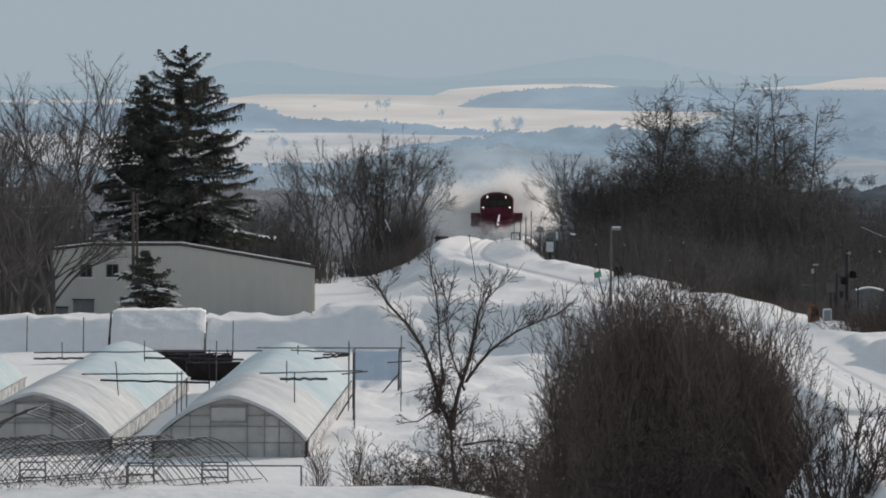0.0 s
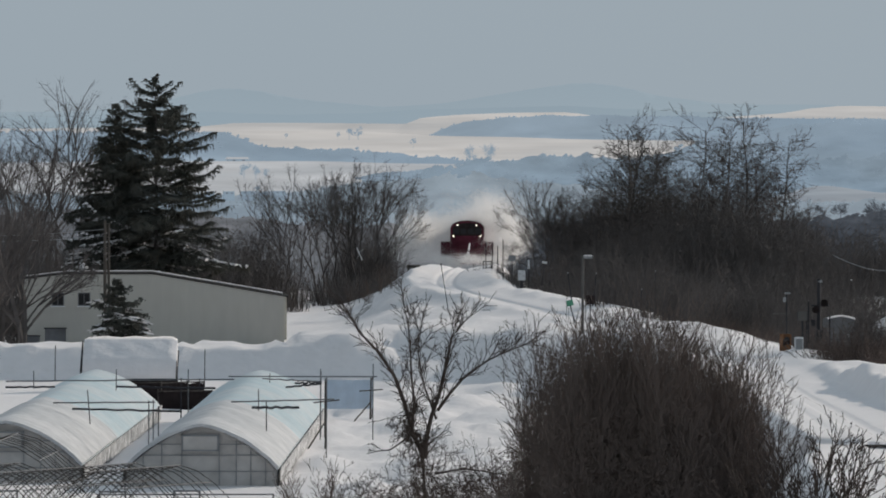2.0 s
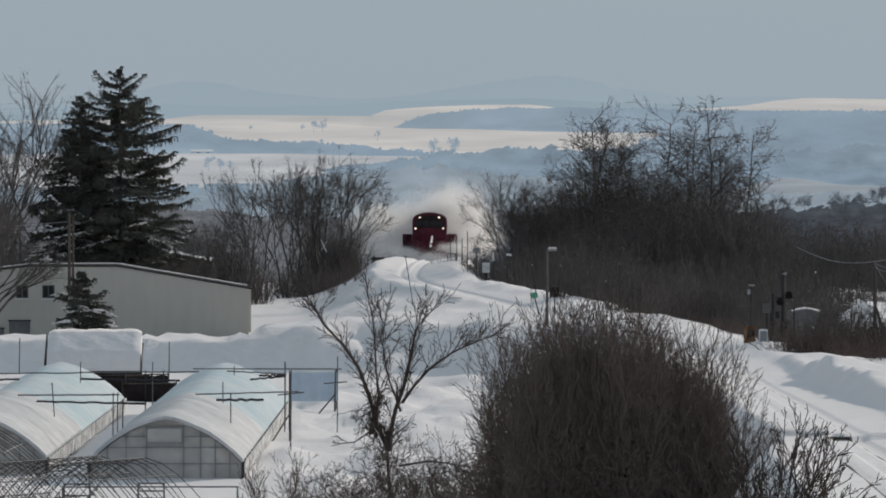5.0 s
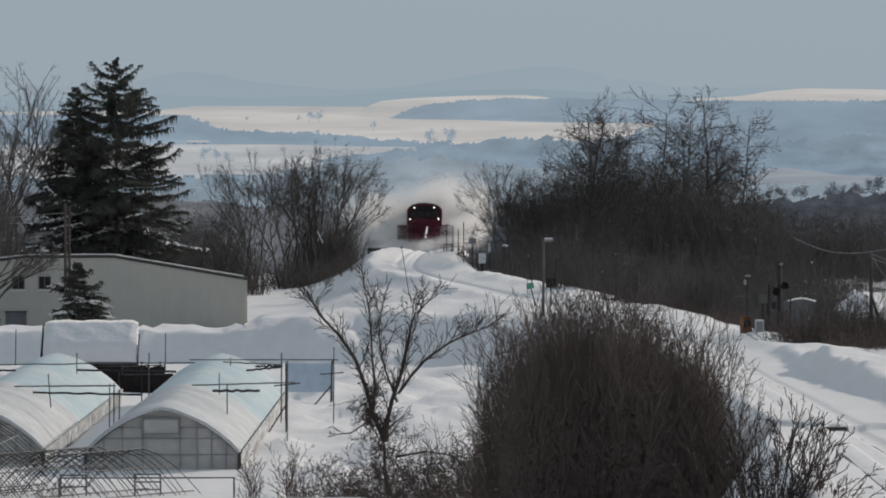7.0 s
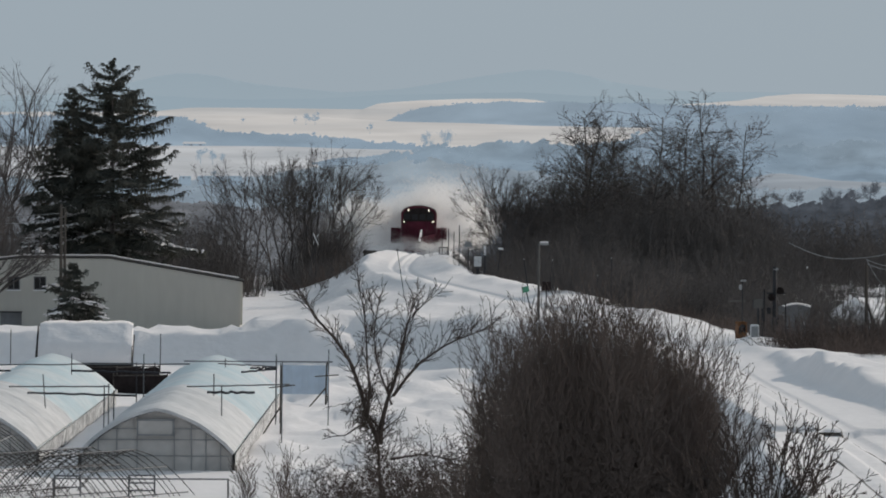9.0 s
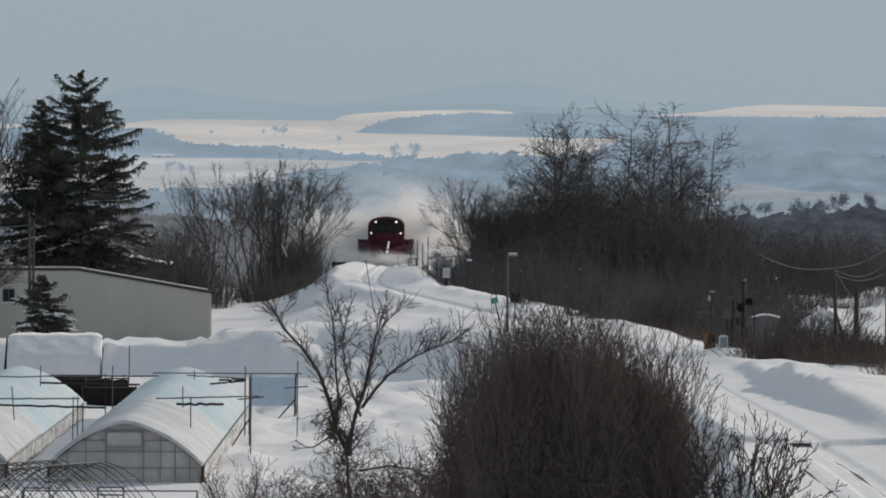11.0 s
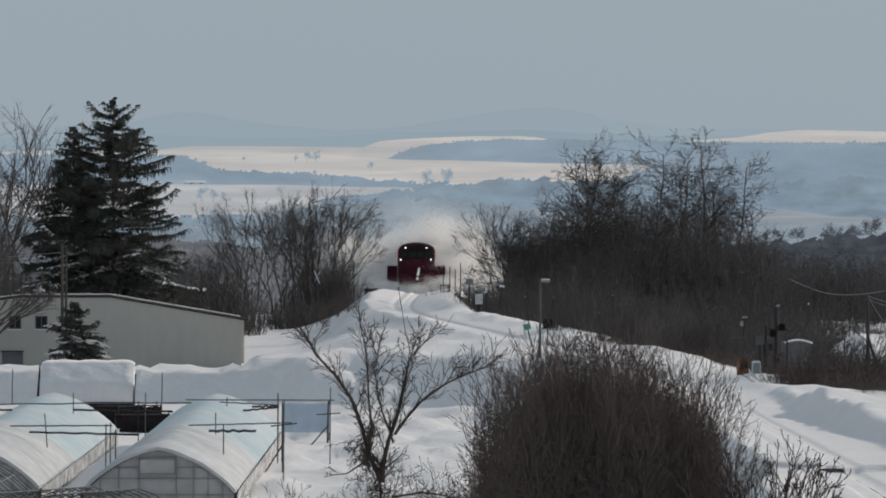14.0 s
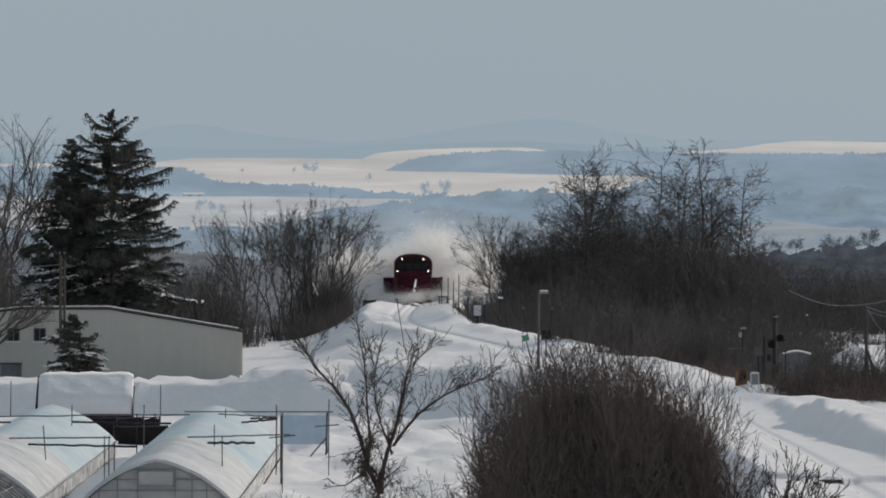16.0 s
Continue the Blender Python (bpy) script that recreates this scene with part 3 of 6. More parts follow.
def bare_tree(seed, height, spec, m, label, group, stems=1, splay=0.2, bole=0.24, stout=0.0085):
    """A leafless tree: one or several stems that part into a crown of limbs and twigs."""
    rng, boles, twigs = np.random.default_rng(seed), [], []
    for s in range(stems):
        out = ([], twigs)
        az = 2 * math.pi * (s + 0.6 * rng.random()) / stems
        lean = splay * rng.uniform(0.5, 1.2) if stems > 1 else 0.06 * rng.normal()
        base, way = (0.12 * (stems - 1) * math.cos(az), 0.12 * (stems - 1) * math.sin(az), -0.4), np.array((lean * math.cos(az), lean * math.sin(az), 1.0))
        if "levels" in spec:  # one leader with side limbs
            grow(rng, base, way, height * rng.uniform(0.84, 1.0), height * stout, 0, out, spec)
        else:
            fork(rng, base, way, height * bole * rng.uniform(0.8, 1.15), height * stout, spec["depth"], out, spec)
        boles.append(out[0])
    k = height / np.percentile(np.array(twigs)[:, 5], 99.8)
    ob = thing("bare_tree", m, label, "tree", group)
    for rows in boles:
        pts = [Vector(rows[0][:3]) * k] + [Vector(r[3:6]) * k for r in rows]
        part("trunk", Geo().tube(pts, rows[0][6], rows[-1][7], 7), BARK, ob)
    rows = np.array(twigs)
    rows[:, :6] *= k
    part("crown", needles(rows, 3, 0.0062), TWIG, ob, kind="stuff")
    return ob


def place(x, y, turn=0.0, size=1.0, sink=0.1):
    return pose(x, y, foot(x, y, sink), 0, 0, turn) @ Matrix.Diagonal((size, size, size, 1))


def copies(models, spots):
    """Sets copies of the models at rows of x, y, height factor."""
    rng = random.Random(5)
    for i, (x, y, s) in enumerate(spots):
        ob = models[i % len(models)]
        c = copy_thing(ob, pose(x, y, foot(x, y, 0.2), 0, 0, rng.uniform(0, 360)))
        c.scale = (s, s, s)


def thicket_mesh(seed, w, d, h, count, mat, fan=0.25, twigs=7, r=0.022):
    """Dense brush: upright rods, each parting into many fine twigs."""
    rng, rows = np.random.default_rng(seed), []
    for _ in range(count):
        p = np.array([rng.uniform(-w / 2, w / 2), rng.uniform(-d / 2, d / 2), -0.4])
        v = np.array([rng.normal() * fan, rng.normal() * fan, 1.0])
        hh = h * rng.uniform(0.4, 1.0) * (1 - 0.25 * abs(p[0]) / w)
        mid = p + v * hh * 0.55 + rng.normal(size=3) * 0.15
        top = mid + (v + np.array([rng.normal() * 0.25, rng.normal() * 0.25, 0])) * hh * 0.45
        rows += [(*p, *mid, r, r * 0.8), (*mid, *top, r * 0.8, 0.004)]
        for _ in range(twigs):
            s = rng.uniform(0.15, 1)
            q = p + (mid - p) * s * 2 if s < 0.5 else mid + (top - mid) * (s - 0.5) * 2
            e = q + (v * 0.45 + rng.normal(size=3) * 0.6) * rng.uniform(0.3, 1.0) * h * 0.2
            rows.append((*q, *e, r * 0.8, 0.004))
    return needles(rows, 3, 0.006).mesh("thicket", mat)


def make_woods():
    elm = [bare_tree(11, 16.4, VASE, place(-24.5, 420), "tall leafless tree with a fine spreading crown", "trees behind the farm shed", 3, 0.24, 0.25),
           bare_tree(12, 15.6, VASE, place(-21.0, 428), "tall leafless tree with a fine spreading crown", "trees behind the farm shed", 3, 0.24, 0.25),
           bare_tree(13, 14.5, VASE, place(-28.0, 415), "tall leafless tree with upright limbs", "trees behind the farm shed", 3, 0.2, 0.25)]
    copies(elm, [(-27.2, 432, 0.92), (-31.0, 425, 0.95), (-33.5, 440, 1.0), (-29, 400, 0.7)])
    yard = [bare_tree(15, 8.6, SMALL, place(-21.7, 352), "leafless tree with a stout dark trunk beside the shed", "yard trees", 2, 0.12, 0.34, 0.019)]
    copies(yard, [(23.4, 318, 0.36), (24.8, 314, 0.42), (22.6, 322, 0.3), (-23.3, 354, 0.95), (-24.5, 358, 1.05), (-26.0, 352, 0.9), (-22.6, 366, 0.9), (-25.2, 372, 1.1), (-27.5, 368, 1.0)])
    mid = [bare_tree(21, 10.6, LITHE, place(-9.2, 462), "slender leafless tree with curving dark limbs beside the embankment", "trees left of the line", 3, 0.14, 0.26),
           bare_tree(22, 11.0, LITHE, place(-4.4, 468), "slender leafless tree with curving dark limbs beside the embankment", "trees left of the line", 4, 0.1, 0.26),
           bare_tree(24, 10.6, LITHE, place(-6.9, 464), "slender leafless tree with curving dark limbs beside the embankment", "trees left of the line", 2, 0.14, 0.28)]
    copies(mid, [(-5.6, 470, 0.92), (-3.4, 474, 0.9), (-10.6, 474, 0.7), (-4.1, 478, 1.0), (-12.4, 476, 0.55)])
    right = [bare_tree(31, 14.4, ALDER, place(15.0, 440, 150), "tall leafless tree with a fine rounded crown in the roadside wood", "trees right of the line", 2, 0.07),
             bare_tree(35, 14.5, ALDER, place(19.2, 437), "tall leafless tree with a fine rounded crown in the roadside wood", "trees right of the line", 1),
             bare_tree(38, 14.5, ALDER, place(21.9, 438), "tall leafless tree with a fine rounded crown in the roadside wood", "trees right of the line", 2, 0.09)]
    copies(right, [(13.9, 446, 0.88), (17.1, 448, 0.9), (23.9, 441, 0.9), (12.9, 442, 0.74), (25.6, 436, 0.72), (20.4, 450, 0.84), (11.2, 440, 0.6), (24.7, 446, 0.78), (16.0, 452, 0.8)])
    shoots = [bare_tree(41, 9.4 - foot(8.6, 455), SMALL, place(9.4, 455), "small leafless tree with a rounded crown beside the line", "young trees beside the line", 3, 0.24)]
    copies(shoots, [(10.4, 462, 0.8), (11.9, 455, 0.8), (-2.4, 478, 0.3)])


def make_thickets():  # the dark floor of the wood, row behind row
    a = thicket_mesh(51, 7, 4, 5.5, 200, THICK, 0.25, 6, 0.025)
    b = thicket_mesh(52, 6, 3, 3.0, 190, THICK, 0.3, 7, 0.018)
    c = thicket_mesh(53, 6, 3, 2.0, 260, DRY, 0.4, 7, 0.014)
    tall = thicket_mesh(54, 7, 5, 9.5, 200, THICK, 0.16, 11, 0.027)
    rng = random.Random(8)

    def stand(me, x, y, s, label):
        ob = new("thicket", me)
        ob.matrix_basis = pose(x, y, foot(x, y, 0.1), 0, 0, rng.choice((0, 180)) + rng.uniform(-20, 20)) @ Matrix.Diagonal((s, s, s * rng.uniform(0.9, 1.1), 1))
        tagged(ob, label, "undergrowth", "undergrowth of the wood", "stuff")

    for j, (y, x0, x1, s) in enumerate(((398, 12, 34, 0.95), (420, 12.4, 36, 1.2), (450, 13, 40, 1.4), (352, 15, 24, 0.6), (372, 13, 26, 0.75))):
        x = x0
        while x < x1:
            stand(a, x + rng.uniform(-0.6, 0.6), y + rng.uniform(-3, 3), s * rng.uniform(0.75, 1.12) * (0.62 if x > 26 else 1), "dense dark leafless undergrowth")
            x += 3.6 * s
    for x, y, s in ((14.4, 462, 0.85), (16.5, 468, 1.0), (19.5, 464, 1.0), (22.5, 470, 1.0), (25.0, 466, 0.8), (18.0, 440, 0.85), (21.5, 442, 0.85), (14.6, 438, 0.72), (24.6, 440, 0.7), (20.0, 486, 1.05), (16.8, 490, 1.0), (23.6, 488, 1.0), (18.8, 478, 1.1), (22.2, 480, 1.1), (15.6, 476, 1.0), (26.8, 476, 0.85), (28.6, 474, 0.72), (26.0, 450, 0.72), (13.4, 470, 0.8), (-3.9, 474, 0.54), (-3.9, 482, 0.66), (-3.3, 488, 0.6), (-23, 432, 0.85), (-27, 430, 0.85), (-31, 432, 0.9), (-20, 436, 0.75), (12.4, 448, 0.55)):
        stand(tall, x, y, s, "dense dark brush filling the wood")
    for k in range(8):
        stand(tall, 11.8 + 1.9 * k, 427 + 3 * (k % 3), 0.55 + 0.12 * min(k, 3) - 0.05 * max(0, k - 5), "dense dark brush filling the wood")
    for k in range(7):
        stand(a, 27.5 + 2.6 * k, 492 + 5 * (k % 3), 1.05 + 0.15 * (k % 2), "dense dark leafless wood behind the crossing")
    for x, y, s in ((-15.5, 446, 1.1), (-13, 450, 1.2), (-11.2, 448, 1.0), (-18, 442, 1.2), (-12.6, 462, 1.2), (-15, 465, 1.3)):
        stand(a, x, y, s, "dense brown leafless wood behind the shed")
    for x, y, s in ((-10.8, 472, 0.7), (-5.2, 474, 0.95), (-4.2, 462, 0.85), (-3.1, 458, 0.6), (-5.4, 464, 0.7), (-3.9, 470, 0.85), (-4.6, 480, 1.2), (-15, 450, 1.4), (-18, 445, 1.5), (-22, 404, 1.8), (-26, 402, 1.9), (-30, 400, 1.9), (-24, 384, 1.3), (-27, 380, 1.3), (-29, 386, 1.4), (-25.6, 364, 0.7), (21, 340, 0.9), (23, 336, 0.8), (18.5, 348, 0.8), (16, 356, 0.7), (10.8, 410, 0.7), (11.4, 400, 0.65), (12.2, 388, 0.6), (9.6, 430, 0.7), (9.0, 446, 0.8), (21.3, 291, 0.75), (22.3, 290, 0.8), (23.2, 291, 0.65), (6.9, 470, 0.75), (7.9, 468, 0.95), (8.9, 462, 0.9), (24.2, 297, 0.8), (21.0, 296, 1.0), (21.9, 303, 1.05), (20.5, 304, 0.8), (25.6, 294, 0.9), (22.8, 300, 0.75)):
        stand(b, x, y, s, "leafless shrubs at the wood's edge")
    for x, y, s in ((19.4, 330, 0.7), (21.2, 326, 0.8), (23.2, 322, 0.95), (17.6, 338, 0.6), (25.0, 318, 1.15), (16.0, 346, 0.55), (19.9, 292, 0.45), (20.9, 289, 0.8), (21.7, 289, 1.15), (22.5, 290, 1.25), (21.2, 292, 1.0), (22.9, 287, 1.0), (23.8, 286, 1.1), (25.2, 285, 1.1), (22.4, 278, 0.7), (23.8, 274, 0.8), (25.0, 268, 0.8)):
        stand(c, x, y, s, "reddish dry weeds beside the crossing")


def conifer(name, m, height, width, tiers, seed, snowy, label, sparse=1.0):
    """A spruce: shelves of boughs with hanging sprays, ragged at the rim, the lower ones carrying snow."""
    rng = np.random.default_rng(seed)
    ob = thing(name, m, label, "tree")
    part("trunk", Geo().tube([(0, 0, -0.4), (0.05, 0, height * 0.5), (0, 0, height * 0.99)], height * 0.013, 0.02, 8), BARK, ob)
    dark, white, count = [], [], int(tiers * 12 * sparse)
    for t in range(count):
        q0 = ((t + rng.random()) / count) ** 0.82  # share of the height below the tip
        z = height * (1 - 0.96 * q0) + rng.normal() * 0.22 * min(1, 5 * q0)
        ln = max(width / 2 * min(2.5 * q0 + 0.015, 1 - math.exp(-q0 / 0.31)) * rng.choice((0.45, 0.72, 0.95, 1.15), p=(0.22, 0.28, 0.32, 0.18)) * rng.uniform(0.88, 1.1), 0.2)
        az = t * 2.4 + rng.normal() * 0.7
        out = np.array([math.cos(az), math.sin(az), 0])
        wide = np.array([-out[1], out[0], 0])
        n = max(3, int(ln * 5.0))
        rise, droop, hook = rng.uniform(0.05, 0.6) * (1.4 - 1.1 * q0), rng.uniform(0.15, 0.6) * (0.5 + 0.8 * q0), rng.uniform(0.0, 0.3)
        limp, loaded, bare = rng.uniform(0.6, 1.5), 1 - q0 < snowy and rng.random() < 0.6, rng.uniform(0.3, 1.3)
        for i in range(n):
            q = (i + 0.6) / n
            c = out * ln * q + wide * 0.06 * math.sin(q * 5 + t) * ln + np.array([0, 0, z + ln * (rise * q - droop * q * q + hook * q ** 4)])
            dark.append((*c, *(c + out * ln / n * 1.3), 0.035, 0.025))
            if ln > 1.2 and q < 0.34 * bare:
                continue
            fan = (0.25 + 0.6 * math.sin(math.pi * min(0.15 + 0.8 * q, 1))) * min(1.0, 0.25 + ln * 0.3)
            for side in (-1, 1):
                for _ in range(3):
                    e = c + out * rng.uniform(0.1, 0.5) * min(1, ln * 0.5) + wide * side * fan * rng.uniform(0.35, 1.15) + np.array([0, 0, rng.uniform(-0.25, 0.1)])
                    dark.append((*c, *e, 0.042, 0.01))
                    g = c + (e - c) * rng.uniform(0.4, 1.0)
                    h = g + np.array([rng.normal() * 0.07, rng.normal() * 0.07, -rng.uniform(0.12, 0.42) * limp * min(1, 0.2 + ln * 0.3)])
                    dark.append((*g, *h, 0.036, 0.01))
            for _ in range(2):
                e = c + np.array([rng.normal() * 0.1, rng.normal() * 0.1, -rng.uniform(0.15, 0.5) * limp * min(1, 0.2 + ln * 0.3)])
                dark.append((*c, *e, 0.04, 0.01))
            if loaded and q > 0.35 and rng.random() < 0.6:
                for _ in range(3):
                    e = c + out * rng.uniform(-0.1, 0.5) + wide * rng.normal() * 0.4 + np.array([0, 0, rng.uniform(-0.1, 0.03)])
                    white.append((*(c + np.array([0, 0, 0.08])), *e, 0.07, 0.025))
    crown = part("bough_mass", needles(dark, 3, 0.021), NEEDLE, ob, kind="stuff")
    if white:
        part("snow_load", needles(white, 4), SNOW, crown, "clots of snow on the boughs", kind="stuff")
    return ob


def bush_thing(name, m, seed, w, h, count, label, mat, twigs=9, r=0.018, flare=0.5, whip=1.0):
    """A many-stemmed shrub: rods that rise from the foot and arch into a rounded crown of twigs."""
    rng, stems, shoots = np.random.default_rng(seed), [], []
    for i in range(count):
        az, el = rng.uniform(0, 2 * math.pi), math.asin(rng.uniform(-0.25, 1.0))
        k = rng.uniform(0.5, 1.0) ** 0.5 * rng.uniform(0.86, 1.06)
        goal = np.array([math.cos(az) * math.cos(el) * w / 2 * k, math.sin(az) * math.cos(el) * w * 0.36 * k, h * flare + math.sin(el) * h * (1 - flare) * k])
        p = np.array([goal[0] * 0.3 + rng.normal() * w * 0.06, goal[1] * 0.3 + rng.normal() * w * 0.05, -0.4])
        bend = np.array([p[0] * 0.45 + goal[0] * 0.55, p[1] * 0.45 + goal[1] * 0.55, goal[2] * rng.uniform(0.45, 0.62)]) + rng.normal(size=3) * 0.12
        stems += [(*p, *bend, r * 1.4, r), (*bend, *goal, r, 0.006)]
        v = goal - np.array([0, 0, h * 0.25])
        v /= np.linalg.norm(v)
        for _ in range(twigs):
            s = rng.uniform(0.25, 1)
            q = p + (bend - p) * s * 2 if s < 0.5 else bend + (goal - bend) * (s - 0.5) * 2
            t = v * 0.55 + rng.normal(size=3) * 0.75 + np.array([0, 0, 0.28])
            mid = q + t * h * rng.uniform(0.04, 0.1) * whip
            end = mid + (t + rng.normal(size=3) * 0.4) * h * rng.uniform(0.03, 0.09) * whip
            shoots += [(*q, *mid, 0.009, 0.006), (*mid, *end, 0.006, 0.003)]
    ob = thing(name, m, label, "shrub")
    part("stem_mass", needles(stems, 4, 0.0065), mat, ob, kind="stuff")
    part("twig_mass", needles(shoots, 3, 0.004), mat, ob, kind="stuff")
    return ob


make_woods()
conifer("spruce", place(-16.7, 408), 16.5, 10.6, 24, 3, 0.36, "tall dark spruce with snow on its lower boughs behind the shed")
conifer("spruce", place(-19.4, 411), 14.8, 6.8, 22, 4, 0.36, "dark spruce crowded against a taller one")
conifer("young_spruce", place(-16.55, 352, 0, 1, 0.35), 5.1, 3.7, 12, 5, 0.7, "small snow-dusted spruce before the shed wall")
SPRIG = dict(levels=3, kids=(11, 5, 2), angle=(10, 38), ratio=(0.16, 0.29), crook=0.09, lift=0.015, thin=0.0048, steps=(3, 2, 1, 1))
SPRIG["from"] = (0.5, 0.15, 0.2)


def shrub(m, seed, w, h, count, label, spread=0.5, r=0.016, sprig=SPRIG, low=0.15, mat=BUSH):
    """A shrub of crooked stems that lean outwards from a broad foot and part into fine twigs."""
    rng, out = np.random.default_rng(seed), ([], [])
    for i in range(count):
        az, el = rng.uniform(0, 2 * math.pi), math.asin(rng.uniform(low, 1.0))
        k = rng.uniform(0.8, 1.0)
        goal = np.array([math.cos(az) * math.cos(el) * w / 2 * k, math.sin(az) * math.cos(el) * w * 0.4 * k, h * (0.12 + 0.88 * min(1.0, 1.22 * math.sin(el)) * k)])
        p = np.array([goal[0] * spread + rng.normal() * w * 0.04, goal[1] * spread, -0.35])
        d = goal - p
        ln = np.linalg.norm(d)
        grow(rng, p, d / ln, ln * 0.97, r * rng.uniform(0.6, 1.1), 0, out, sprig)
    ob = thing("shrub", m, label, "shrub")
    part("stem_mass", needles(np.array(out[0]), 4, 0.0065), mat, ob, kind="stuff")
    part("twig_mass", needles(np.array(out[1]), 3, 0.004), mat, ob, kind="stuff")
    return ob


def heart_mesh(seed, w, d, h, count):
    """The dense heart of a shrub: fine twigs that cross in all directions."""
    rng = np.random.default_rng(seed)
    p = rng.normal(size=(count, 3))
    p *= rng.random((count, 1)) ** 0.4 / np.linalg.norm(p, axis=1, keepdims=True)
    p = np.stack([p[:, 0] * w / 2, p[:, 1] * d / 2, h * (0.42 + 0.58 * p[:, 2])], 1)
    v = rng.normal(size=(count, 3)) + np.array([0, 0, 0.5])
    v *= rng.uniform(0.15, 0.42, (count, 1)) / np.linalg.norm(v, axis=1, keepdims=True)
    rows = np.concatenate([p, p + v, np.full((count, 1), 0.0075), np.full((count, 1), 0.003)], 1)
    return needles(rows, 3, 0.004).mesh("heart", BUSH)


HEART = heart_mesh(58, 2.6, 2.9, 5.0, 6800)
for i, (x, y, w, h, n) in enumerate(((3.2, 152, 3.6, 4.5, 60), (3.6, 151.5, 2.7, 5.6, 90), (4.1, 149, 2.4, 6.2, 110), (4.9, 151, 2.6, 6.45, 110), (5.7, 149, 2.6, 6.35, 105), (6.5, 152, 2.4, 6.1, 100), (7.2, 150, 2.4, 5.5, 85), (7.5, 151, 2.4, 4.6, 55), (7.9, 149.5, 2.3, 4.4, 34))):
    ob = shrub(place(x, y), 61 + i, w, h, n, "dense brown leafless shrub in a tall clump", 0.4, 0.011, SPRIG, 0.05)
    if h > 4.5 and n > 40:
        part("heart", HEART, BUSH, ob, kind="stuff", m=pose(0, 1.0, 0, 0, 0, 40 * i) @ Matrix.Diagonal((0.36 * w, 0.36 * w, 0.19 * h, 1)))
        part("heart", HEART, BUSH, ob, kind="stuff", m=pose(0.1, -0.3, 0, 0, 0, 200 + 50 * i) @ Matrix.Diagonal((0.38 * w, 0.38 * w, 0.165 * h, 1)))
WHIP = dict(levels=3, kids=(8, 4, 2), angle=(14, 38), ratio=(0.3, 0.55), crook=0.08, lift=0.03, thin=0.006, steps=(3, 3, 2, 1))
WHIP["from"] = (0.15, 0.2, 0.2)
FAN = dict(levels=3, kids=(7, 4, 3), angle=(16, 44), ratio=(0.2, 0.38), crook=0.08, lift=0.045, thin=0.0075, steps=(5, 3, 2, 1))
FAN["from"] = (0.3, 0.2, 0.3)
shrub(pose(7.4, 120, foot(7.4, 120)), 72, 4.6, 7.95 - foot(7.4, 120), 70, "open leafless shrub with long spreading shoots", 0.12, 0.022, FAN, 0.12, DARKBARK)


